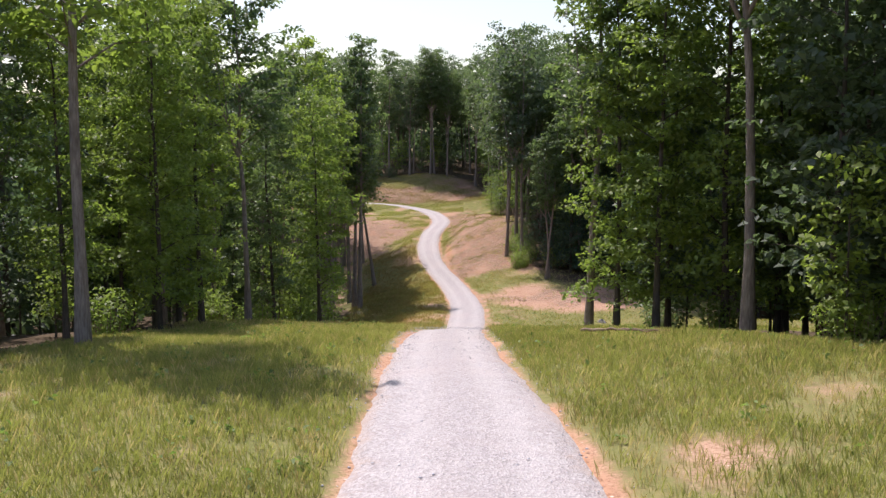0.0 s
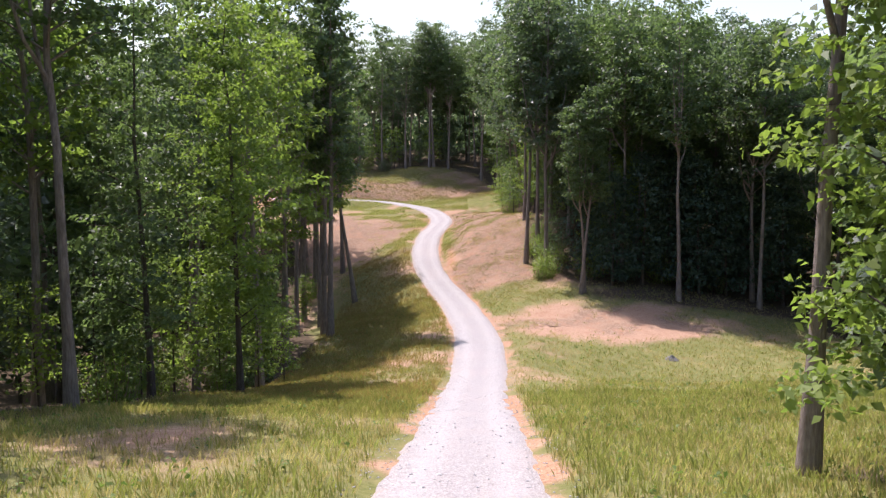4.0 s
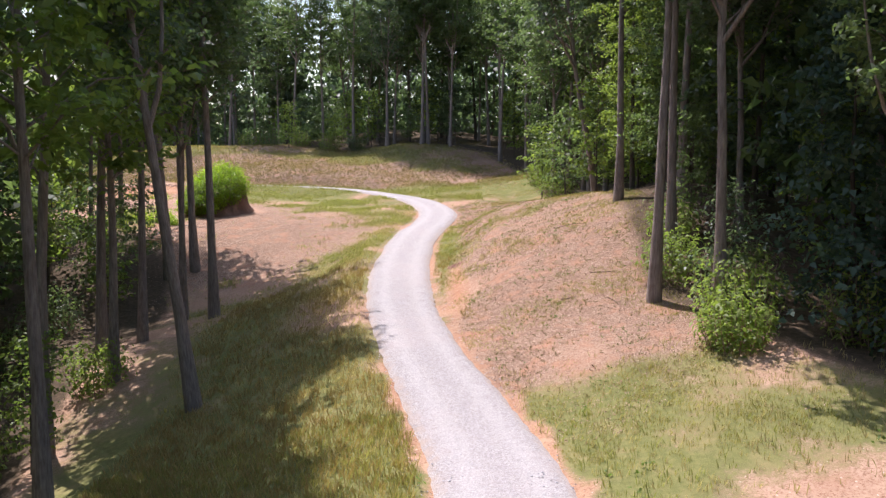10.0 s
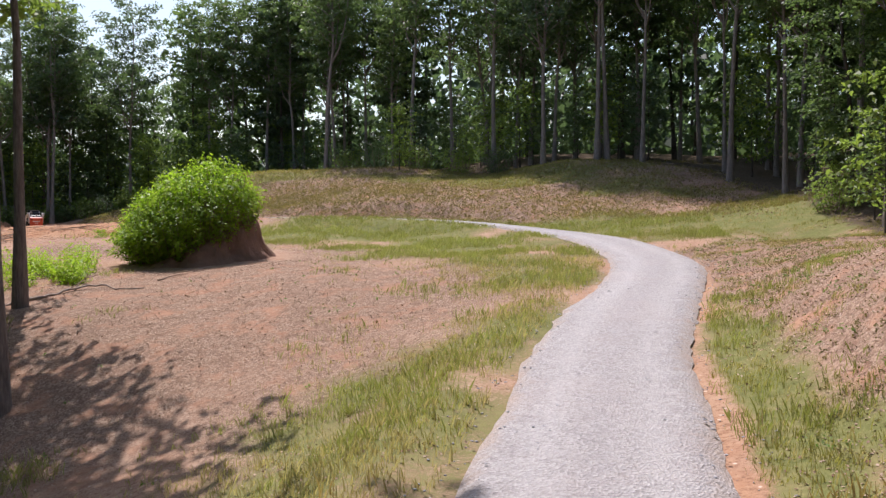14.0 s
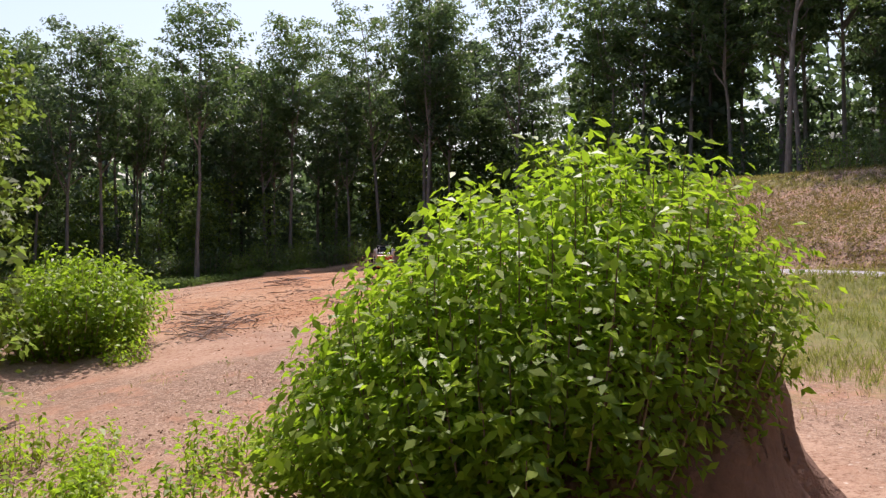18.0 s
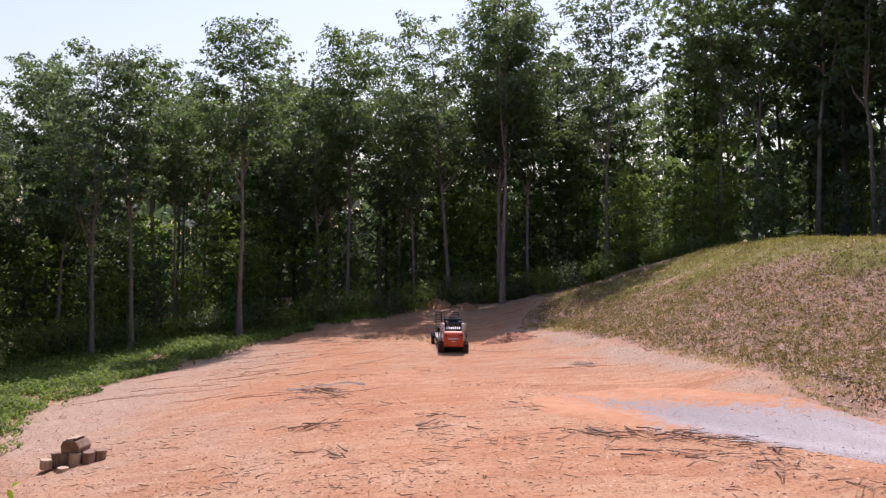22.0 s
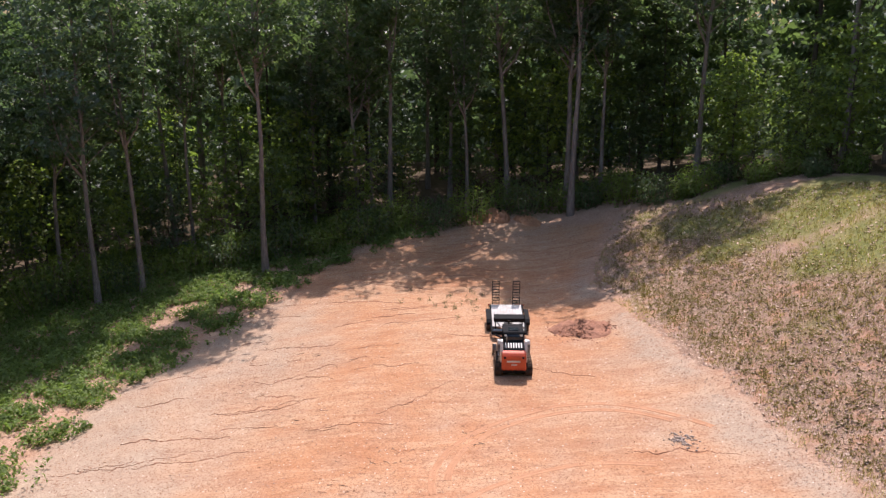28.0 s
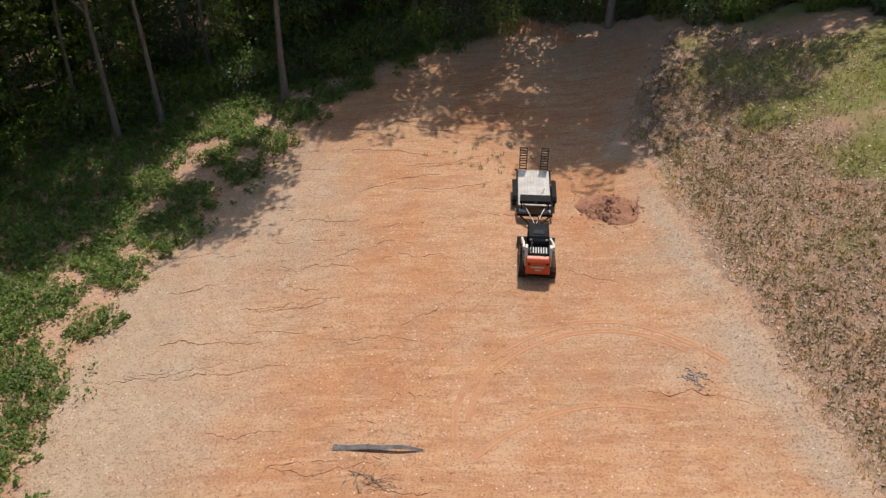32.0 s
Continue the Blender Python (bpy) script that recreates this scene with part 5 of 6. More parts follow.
def on_road(n, g):
    k = g.integers(0, len(LINE) - 1, n)
    t = LINE[np.minimum(k + 1, len(LINE) - 1)] - LINE[k - 1]
    t = t[:, :2] / np.linalg.norm(t[:, :2], axis=1)[:, None]
    off = g.uniform(-1.0, 1.0, n)
    off = np.sign(off) * np.abs(off) ** 0.6 * 2.15
    x, y = LINE[k, 0] + t[:, 1] * off + g.normal(0, 0.2, n), LINE[k, 1] - t[:, 0] * off + g.normal(0, 0.2, n)
    return x, y, np.where(np.abs(off) < 1.9, LINE[k, 2] + 0.07 * (1 - np.clip(np.abs(off) / 1.85, 0, 1) ** 3) - 0.01, ground_at(x, y) + 0.01)


def on_pad(n, g):
    x, y = g.uniform(-76, -24, n), g.uniform(158, 206, n)
    ok = beyond(x, y, PAD) < 0.5
    x, y = x[ok], y[ok]
    return x, y, ground_at(x, y) + 0.01


seedlings = np.array([(-60.9, 189.9), (-59.4, 190.6), (-58.9, 190.0), (-61.6, 188.6), (-60.4, 189.0), (-58.2, 188.9), (-57.6, 191.2), (-62.4, 190.4), (-60.0, 191.6), (-59.0, 187.8), (-61.8, 191.8), (-63.2, 188.9)])
for i, (x, y) in enumerate(np.vstack([seedlings, np.random.default_rng(6).normal((-61.3, 190.3), (1.6, 1.3), (20, 2))])):
    shrub("seedling", (x, y, at(x, y)), i * 40, (0.16, 0.15, 0.22), 900 + i, "small dark green seedling on bare clay", WEED_DARK, 7, 9, 0.055, loose=0.25)["group"] = "seedlings on the pad"
stones("loose_gravel", 9000, 121, on_road, 0.022, "loose grey stones on the gravel drive", STONE)
stones("clods", 22000, 122, on_pad, 0.02, "small clods and stones on the clay pad", CLAY)

# ---- the loader and the trailer on the pad ----
ORANGE = worn("orange_paint", (0.68, 0.10, 0.026), (0.52, 0.08, 0.026), 2.5, 40.0, 0.45, 0, 0.15, 0.003)
CREAM = worn("cream_paint", (0.72, 0.69, 0.63), (0.58, 0.54, 0.48), 3.0, 40.0, 0.5, 0, 0.15, 0.003)
BLACK = worn("black_paint", (0.012, 0.012, 0.013), (0.024, 0.023, 0.022), 3.0, 40.0, 0.7, 0, 0.15, 0.003, 0.08)
RUBBER = worn("dusty_rubber", (0.03, 0.026, 0.023), (0.13, 0.075, 0.045), 4.0, 20.0, 0.95, 0, 0.4, 0.01, 0.2)
STEEL = worn("worn_steel", (0.30, 0.28, 0.26), (0.18, 0.12, 0.09), 4.0, 40.0, 0.5, 0.8, 0.2, 0.003)
BOARD = worn("weathered_boards", (0.60, 0.57, 0.53), (0.42, 0.38, 0.34), 2.0, 60.0, 0.9)
RED = worn("red_lens", (0.35, 0.02, 0.015), (0.25, 0.015, 0.01), 5.0, 40.0, 0.25)
TINT = worn("dark_glass", (0.02, 0.026, 0.03), (0.035, 0.04, 0.045), 2.0, 20.0, 0.08)


def block(*boxes, bevel=0.02):
    """Bevelled boxes in one bmesh: each a centre and a size, and if given a turn in degrees about x."""
    bm = bmesh.new()
    for centre, size, *turn in boxes:
        rot = Matrix.Rotation(radians(turn[0]), 4, "X") if turn else Matrix.Identity(4)
        bmesh.ops.create_cube(bm, size=1.0, matrix=Matrix.Translation(centre) @ rot @ Matrix.Diagonal((*size, 1)))
    if bevel:
        bmesh.ops.bevel(bm, geom=bm.edges[:], offset=bevel, segments=2, affect="EDGES", clamp_overlap=True)
    return bm


def outline(points, x0, x1, bevel=0.015):
    """A side outline (y, z) pushed from x0 to x1."""
    bm = bmesh.new()
    face = bm.faces.new([bm.verts.new((x0, y, z)) for y, z in points])
    push = bmesh.ops.extrude_face_region(bm, geom=[face])
    bmesh.ops.translate(bm, vec=(x1 - x0, 0, 0), verts=[v for v in push["geom"] if isinstance(v, bmesh.types.BMVert)])
    bmesh.ops.recalc_face_normals(bm, faces=bm.faces[:])
    if bevel:
        bmesh.ops.bevel(bm, geom=bm.edges[:], offset=bevel, segments=1, affect="EDGES", clamp_overlap=True)
    return bm


def wheel_disc(r, x0, x1, y, z, hole=0.0, n=24):
    """A disc or ring across x, with a rounded shoulder."""
    bm = bmesh.new()
    prof = [(x0, max(hole, 0.01)), (x0, r * 0.92), (x0 + (x1 - x0) * 0.2, r), (x1 - (x1 - x0) * 0.2, r), (x1, r * 0.92), (x1, max(hole, 0.01))]
    rings = [[bm.verts.new((px, y + pr * math.cos(a), z + pr * math.sin(a))) for a in np.linspace(0, 2 * math.pi, n, endpoint=False)] for px, pr in prof]
    for a, b in zip(rings, rings[1:] + rings[:1] if hole else rings[1:]):
        for k in range(n):
            bm.faces.new((a[k], a[(k + 1) % n], b[(k + 1) % n], b[k]))
    if not hole:
        bm.faces.new(rings[0]), bm.faces.new(rings[-1])
    bmesh.ops.recalc_face_normals(bm, faces=bm.faces[:])
    return bm


def bar(points, r, sides=8):
    v, f = tube(points, [r] * len(points), sides)
    bm = bmesh.new()
    vs = [bm.verts.new(p) for p in v]
    for q in f:
        bm.faces.new([vs[i] for i in q])
    bm.faces.new(vs[:sides]), bm.faces.new(vs[-sides:])
    bmesh.ops.recalc_face_normals(bm, faces=bm.faces[:])
    return bm


AXIS = Vector((-0.7071, 0.7071))
REAR = Vector((-51.75, 184.18))


def build_loader():
    root = thing("track_loader", (REAR.x, REAR.y, at(*REAR) - 0.01), 45, "orange and cream compact track loader parked on bare clay", "loader")
    root.scale = (0.94, 0.94, 0.94)
    for side in (-1, 1):
        x0, x1 = (0.52, 0.87) if side > 0 else (-0.87, -0.52)
        loop = [(0.42, 0.0), (1.95, 0.0), (2.22, 0.16), (2.25, 0.34), (2.10, 0.52), (1.7, 0.56), (0.75, 0.60), (0.40, 0.62), (0.20, 0.50), (0.14, 0.32), (0.22, 0.12)]
        track = part("track", outline(loop, x0, x1, 0.03), RUBBER, root, "clay-caked rubber track")
        for k in range(26):
            u = k / 26 * len(loop)
            a, b = loop[int(u) % len(loop)], loop[(int(u) + 1) % len(loop)]
            w = u - int(u)
            y, z = a[0] + (b[0] - a[0]) * w, a[1] + (b[1] - a[1]) * w
            ang = math.degrees(math.atan2(b[1] - a[1], b[0] - a[0]))
            part("lug", block(((0.5 * (x0 + x1), y, z), (0.34, 0.05, 0.05), ang), bevel=0), RUBBER, track)
        out = x1 + 0.012 if side > 0 else x0 - 0.012
        for y, z, r in ((0.45, 0.34, 0.2), (0.85, 0.16, 0.12), (1.2, 0.16, 0.12), (1.55, 0.16, 0.12), (1.92, 0.24, 0.17)):
            part("roller", wheel_disc(r, min(out, out - side * 0.06), max(out, out - side * 0.06), y, z), STEEL, track)
    part("chassis", block(((0, 1.15, 0.52), (1.0, 2.1, 0.5))), BLACK, root, "black steel chassis")
    door = part("rear_door", outline([(0.02, 0.42), (-0.02, 0.5), (0.0, 1.12), (0.12, 1.27), (0.34, 1.30), (0.34, 0.42)], -0.56, 0.56, 0.035), ORANGE, root, "orange engine door")
    for x in (-0.42, 0.42):
        part("tail_light", block(((x, -0.025, 1.06), (0.10, 0.03, 0.09)), bevel=0.012), BLACK, door)
    part("marking", block(((-0.02, -0.022, 0.88), (0.62, 0.012, 0.085)), ((0.0, -0.024, 0.72), (0.26, 0.012, 0.06)), bevel=0), CREAM, door, "pale marking bars")
    hood = part("engine_cover", outline([(0.30, 1.24), (0.34, 1.36), (0.80, 1.52), (0.92, 1.50), (0.92, 1.1), (0.34, 1.1)], -0.50, 0.50, 0.03), BLACK, root, "black engine cover with pale slats")
    for k in range(7):
        x = -0.36 + 0.12 * k
        part("grille_slat", block(((x, 0.56, 1.445), (0.05, 0.34, 0.02), 19), bevel=0), CREAM, hood)
    part("fuel_cap", block(((0.3, 0.30, 1.305), (0.09, 0.09, 0.04))), BLACK, hood)
    for side in (-1, 1):
        tower = [(0.28, 0.70), (0.22, 1.35), (0.36, 1.72), (0.62, 1.74), (0.82, 1.2), (0.86, 0.70)]
        x0, x1 = (0.50, 0.62) if side > 0 else (-0.62, -0.50)
        part("upright", outline(tower, x0, x1, 0.02), CREAM, root, "cream lift-arm upright")
        x0, x1 = (0.63, 0.74) if side > 0 else (-0.74, -0.63)
        arm = part("lift_arm", outline([(0.34, 1.58), (0.42, 1.74), (1.15, 1.52), (1.95, 1.02), (2.55, 0.72), (2.75, 0.30), (2.58, 0.26), (2.40, 0.58), (1.82, 0.86), (1.05, 1.34)], x0, x1, 0.015), CREAM, root, "cream lift arm")
        part("hydraulic_cylinder", bar([(side * 0.69, 0.75, 0.85), (side * 0.69, 1.35, 1.22)], 0.04), STEEL, arm)
    cab = part("cab", outline([(0.92, 0.75), (0.92, 1.72), (1.02, 1.88), (1.86, 1.92), (2.02, 1.15), (2.10, 0.72)], -0.44, 0.44, 0.02), TINT, root, "dark glazed cab")
    part("roof", outline([(0.90, 1.87), (0.96, 1.95), (1.90, 2.00), (1.94, 1.94), (1.0, 1.89)], -0.48, 0.48, 0.012), BLACK, cab, "black cab roof")
    part("roof_hatch", block(((0, 1.25, 1.985), (0.5, 0.34, 0.03), 3)), TINT, cab)
    for x in (-0.46, 0.46):
        part("cab_post", bar([(x, 0.92, 0.8), (x, 0.93, 1.75), (x, 1.02, 1.9)], 0.03), BLACK, cab)
        part("cab_post", bar([(x, 2.08, 0.8), (x, 1.9, 1.92)], 0.03), BLACK, cab)
        part("work_light", block(((x * 0.8, 0.90, 1.80), (0.13, 0.06, 0.09))), CREAM, cab)
    part("rear_window", block(((0, 0.915, 1.52), (0.66, 0.02, 0.30)), bevel=0.006), TINT, cab)
    part("exhaust", bar([(-0.32, 0.72, 1.45), (-0.32, 0.72, 1.78), (-0.32, 0.64, 1.84)], 0.035), STEEL, root)
    bucket = outline([(2.62, 0.05), (3.22, 0.02), (3.24, 0.06), (2.78, 0.14), (2.70, 0.34), (2.76, 0.62), (2.70, 0.66), (2.60, 0.40)], -0.92, 0.92, 0.01)
    bucket = part("bucket", bucket, STEEL, root, "worn steel bucket")
    for x in (-0.91, 0.91):
        part("bucket_cheek", outline([(2.62, 0.05), (3.20, 0.03), (2.74, 0.62), (2.62, 0.5)], x - 0.012, x + 0.012, 0), STEEL, bucket)


def build_trailer():
    spot = REAR + AXIS * 6.75
    root = thing("equipment_trailer", (spot.x, spot.y, at(*spot) - 0.02), 45, "black tandem-axle trailer with weathered board deck, ramps up", "trailer")
    root.scale = (0.88, 0.96, 0.95)
    frame_ = part("frame", block(((-0.93, 0, 0.50), (0.08, 4.2, 0.12)), ((0.93, 0, 0.50), (0.08, 4.2, 0.12)), ((0, -2.08, 0.50), (1.9, 0.08, 0.12)), ((0, 2.08, 0.50), (1.9, 0.08, 0.12)),
                                 ((0, -1.0, 0.48), (1.8, 0.06, 0.08)), ((0, 0, 0.48), (1.8, 0.06, 0.08)), ((0, 1.0, 0.48), (1.8, 0.06, 0.08)), bevel=0.008), BLACK, root, "black steel frame")
    # planks stop at the box; the open gap imitates its shadow on the deck
    for k in range(10):
        part("deck_plank", block(((-0.81 + 0.18 * k, 0.36, 0.575), (0.172, 3.38, 0.04)), bevel=0.005), BOARD, root, "weathered grey plank")
    # only the sunlit pieces of the deck front are built
    for x, n in ((-0.62, 0.5), (0.58, 0.56)):
        part("front_board", block(((x, -1.80, 0.575), (n, 0.22, 0.04)), bevel=0.005), BOARD, root, "lit piece of the grey deck front, its shaded rest left out")
    for side in (-1, 1):
        arch = [(-0.95, 0.52), (-0.93, 0.66), (-0.78, 0.80), (0.78, 0.80), (0.93, 0.66), (0.95, 0.52), (0.90, 0.52), (0.87, 0.64), (0.75, 0.755), (-0.75, 0.755), (-0.87, 0.64), (-0.90, 0.52)]
        x0, x1 = (0.975, 1.24) if side > 0 else (-1.24, -0.975)
        part("fender", outline(arch, x0, x1, 0), BLACK, root, "black steel fender")
        for y in (-0.43, 0.43):
            a, b = (1.0, 1.2) if side > 0 else (-1.2, -1.0)
            wheel = part("wheel", wheel_disc(0.36, a, b, y, 0.36, 0.2), RUBBER, root, "dusty black tyre")
            part("rim", wheel_disc(0.205, a + 0.04, b - 0.03, y, 0.36), STEEL, wheel)
        for y, n in ((1.55, 0.9), (-1.5, 1.0)):
            part("stake_rail", block(((side * 0.985, y, 0.62), (0.03, n, 0.06)), bevel=0.006), BLACK, frame_)
        part("tail_light", block(((side * 1.02, 2.10, 0.56), (0.14, 0.04, 0.09)), bevel=0.01), RED, root)
        ramp = part("ramp", block(((side * 0.62 - 0.205, 2.12, 1.27), (0.04, 0.06, 1.4)), ((side * 0.62 + 0.205, 2.12, 1.27), (0.04, 0.06, 1.4)), bevel=0.006), BLACK, root, "black ladder ramp folded upright")
        for k in range(9):
            part("rung", block(((side * 0.62, 2.12, 0.66 + 0.16 * k), (0.40, 0.05, 0.035)), bevel=0), BLACK, ramp)
        part("tongue_beam", bar([(side * 0.85, -2.05, 0.48), (side * 0.06, -3.15, 0.46)], 0.05, 6), BLACK, root)
        part("brace", bar([(side * 0.72, -1.62, 1.02), (side * 0.06, -2.95, 0.62)], 0.035, 6), STEEL, root, "bare steel brace")
        part("rack_post", block(((side * 0.74, -1.6, 0.80), (0.06, 0.06, 0.5)), bevel=0.006), BLACK, root)
    box = part("tool_box", outline([(-1.86, 1.02), (-1.92, 1.24), (-1.40, 1.30), (-1.40, 1.02)], -0.84, 0.84, 0.015), BLACK, root, "long black box across the front")
    part("latch", block(((0, -1.90, 1.14), (0.14, 0.03, 0.06)), bevel=0.006), STEEL, box)
    part("coupler", block(((0, -3.22, 0.50), (0.12, 0.3, 0.12))), STEEL, root)
    jack = part("jack", bar([(0.16, -2.8, 0.05), (0.16, -2.8, 0.95)], 0.035), STEEL, root)
    part("jack_foot", block(((0.16, -2.8, 0.035), (0.2, 0.2, 0.03)), bevel=0.006), STEEL, jack)
    part("winch_post", block(((0.0, -0.95, 0.76), (0.07, 0.07, 0.34)), ((0.0, -0.95, 0.64), (0.5, 0.06, 0.05)), bevel=0.008), BLACK, root)
    part("chain_binder", bar([(0.30, -0.55, 0.615), (0.62, 0.25, 0.615)], 0.02, 6), STEEL, root)


build_loader()
build_trailer()

# ---- heaps, logs and fallen wood ----


def heap(name, x, y, rx, ry, h, seed, mat, label, rough=0.16):
    """A loose heap of earth with clods in its surface."""
    g = np.random.default_rng(seed)
    n, m = 15, 44
    verts, faces = [], []
    for i in range(n):
        r = i / (n - 1)
        for k in range(m):
            a = 2 * math.pi * k / m
            px, py = rx * r * math.cos(a) * (1 + 0.10 * math.sin(3 * a + seed)), ry * r * math.sin(a) * (1 + 0.10 * math.cos(2 * a))
            z = at(x + px, y + py) + h * (1 - r) ** 0.8 * (1 + 0.25 * math.sin(2 * a + 1)) + (g.normal(0, rough * h) if 0 < r < 0.95 else 0) - (0.06 if r > 0.97 else 0)
            verts.append((px, py, z))
    for i in range(n - 1):
        for k in range(m):
            faces.append((i * m + k, i * m + (k + 1) % m, (i + 1) * m + (k + 1) % m, (i + 1) * m + k))
    me = mesh_of(name, verts, faces, mat)
    ob = tagged(new(name, me), label, "heap")
    ob.matrix_basis = pose(x, y, 0)
    return ob


FRESH = worn("fresh_clay", (0.40, 0.19, 0.11), (0.26, 0.12, 0.075), 2.0, 12.0, 1.0, 0, 0.8, 0.05)
heap("dirt_mound", -53.3, 190.9, 1.75, 1.35, 0.42, 3, FRESH, "low pile of freshly dug reddish clay")


def earth_bank():
    """The sheer clay wall left round the shrub's roots, with clods at its foot."""
    g = np.random.default_rng(33)
    n, prof = 110, [(1.30, -0.10), (1.20, 0.04), (1.12, 0.16), (1.06, 0.30), (1.02, 0.47), (0.98, 0.66), (0.93, 0.84), (0.84, 0.95), (0.5, 1.0), (0.0, 1.0)]
    verts, faces = [], []
    for k in range(n):
        a = 2 * math.pi * k / n
        lump = 1 + 0.07 * math.sin(3 * a + 1) + 0.05 * math.sin(7 * a) + 0.03 * math.sin(13 * a) + 0.02 * math.sin(29 * a)
        for i, (r, f) in enumerate(prof):
            u, v = 2.5 * r * lump * math.cos(a) + 0.2, 2.2 * r * lump * math.sin(a)
            x, y = -19.6 + 0.8 * u - 0.6 * v, 151.4 + 0.6 * u + 0.8 * v
            foot = at(-19.6 + 0.8 * (u * 1.25) - 0.6 * (v * 1.25), 151.4 + 0.6 * (u * 1.25) + 0.8 * (v * 1.25))
            verts.append((x + g.normal(0, 0.05), y + g.normal(0, 0.05), foot + f * float(bank_top(u)) + (g.normal(0, 0.03) if i else 0)))
    m = len(prof)
    for k in range(n):
        for i in range(m - 1):
            faces.append((k * m + i, ((k + 1) % n) * m + i, ((k + 1) % n) * m + i + 1, k * m + i + 1))
    # clay toned down so its colour carries the shade below the shrub
    me = mesh_of("earth_bank", verts, faces, worn("shaded_bank_clay", (0.31, 0.17, 0.11), (0.21, 0.115, 0.075), 1.6, 11.0, 1.0, 0, 0.9, 0.06))
    tagged(new("earth_bank", me), "sheer cut clay bank under the large shrub", "earth bank", kind="structure")


earth_bank()
heap("clay_mound", -70.7, 202.8, 1.5, 1.0, 0.6, 21, CLAY, "small heap of pale clay rubble by the treeline", 0.25)
heap("clay_mound", -68.2, 203.8, 1.3, 0.7, 0.3, 22, CLAY, "low ridge of clay rubble by the treeline", 0.3)
stones("stone_scatter", 150, 125, lambda n, g: (lambda a, b: (a, b, ground_at(a, b) + 0.01))(g.normal(-43.6, 0.3, n), g.normal(184.3, 0.25, n)), 0.045, "small scatter of muddy grey stones on the clay", worn("muddy_stone", (0.40, 0.30, 0.23), (0.30, 0.23, 0.185), 4.0, 30.0, 0.95))
stones("mound_clods", 900, 126, lambda n, g: (lambda a, b: (a, b, ground_at(a, b) + 0.42 * np.maximum(0, 1 - np.hypot((a + 53.3) / 1.75, (b - 190.9) / 1.35)) ** 0.8))(g.normal(-53.3, 0.75, n), g.normal(190.9, 0.6, n)), 0.05, "reddish clods over the dug pile", FRESH)
heap("leaf_mound", 0.75, 125.4, 0.55, 0.4, 0.13, 8, worn("brown_leaves", (0.26, 0.13, 0.09), (0.38, 0.22, 0.16), 6.0, 30.0, 1.0, 0, 0.9, 0.05), "small pile of reddish brown leaves beside the drive", 0.3)


def crooked(g, length, r, kinks=5, droop=0.0):
    """A crooked stick along x, lying on its side."""
    t = np.linspace(0, 1, kinks)
    p = np.stack([(t - 0.5) * length, np.cumsum(g.normal(0, 0.03 * length, kinks)), np.abs(np.cumsum(g.normal(0, 0.02 * length, kinks))) + r], 1)
    p[:, 1] -= p[:, 1].mean()
    return p, r * (1 - 0.65 * t)


def stick_mesh(seed, length, r, twigs, mat):
    g = np.random.default_rng(seed)
    p, rad = crooked(g, length, r)
    pieces = [tube(p, rad, 6)]
    for _ in range(twigs):
        k = g.integers(1, 4)
        tip = p[k] + np.array([g.uniform(0.1, 0.3), g.choice([-1, 1]) * g.uniform(0.15, 0.35), g.uniform(0.0, 0.12)]) * length * 0.7
        pieces.append(tube([p[k], (p[k] + tip) / 2 + g.normal(0, 0.03, 3), tip], [rad[k] * 0.7, rad[k] * 0.5, rad[k] * 0.2], 5))
    return mesh_of("stick", *gather(pieces), mat)


GREY_STICK = worn("grey_dead_wood", (0.42, 0.35, 0.30), (0.28, 0.21, 0.17), 3.0, 30.0, 0.95)
STICKS = [stick_mesh(500 + i, 0.8 + 0.09 * i, 0.018 + 0.006 * (i % 4), i % 2, GREY_STICK if i % 4 == 1 else STICK) for i in range(8)]


PALE_STICKS = [stick_mesh(520 + i, 0.8 + 0.1 * i, 0.02 + 0.006 * (i % 3), i % 3, GREY_STICK) for i in range(5)]


def brush_pile(x, y, rx, ry, n, seed, turn, label, high=0.25, pale=False):
    g = np.random.default_rng(seed)
    root = thing("brush_pile", (x, y, at(x, y)), turn, label, "brush pile", "brush piles on the pad")
    for k in range(n):
        px, py = g.normal(0, rx * 0.5), g.normal(0, ry * 0.5)
        w = Vector((px, py, 0))
        q = Matrix.Rotation(radians(turn), 4, "Z") @ w
        lift = at(x + q.x, y + q.y) - at(x, y) + g.uniform(-0.01, high) * max(0, 1 - (px / rx) ** 2 - (py / ry) ** 2)
        ob = new("stick", PALE_STICKS[g.integers(5)] if pale and g.uniform() < 0.75 else STICKS[g.integers(8)])
        ob.parent = root
        s = 0.14 + 0.62 * g.uniform() ** 2.2
        ob.matrix_basis = pose(px, py, lift, g.uniform(-6, 6), g.uniform(-7, 7) * (3 if pale else 1), g.normal(0, 60)) @ Matrix.Diagonal((s, 1.15 * s, 1.15 * s, 1))


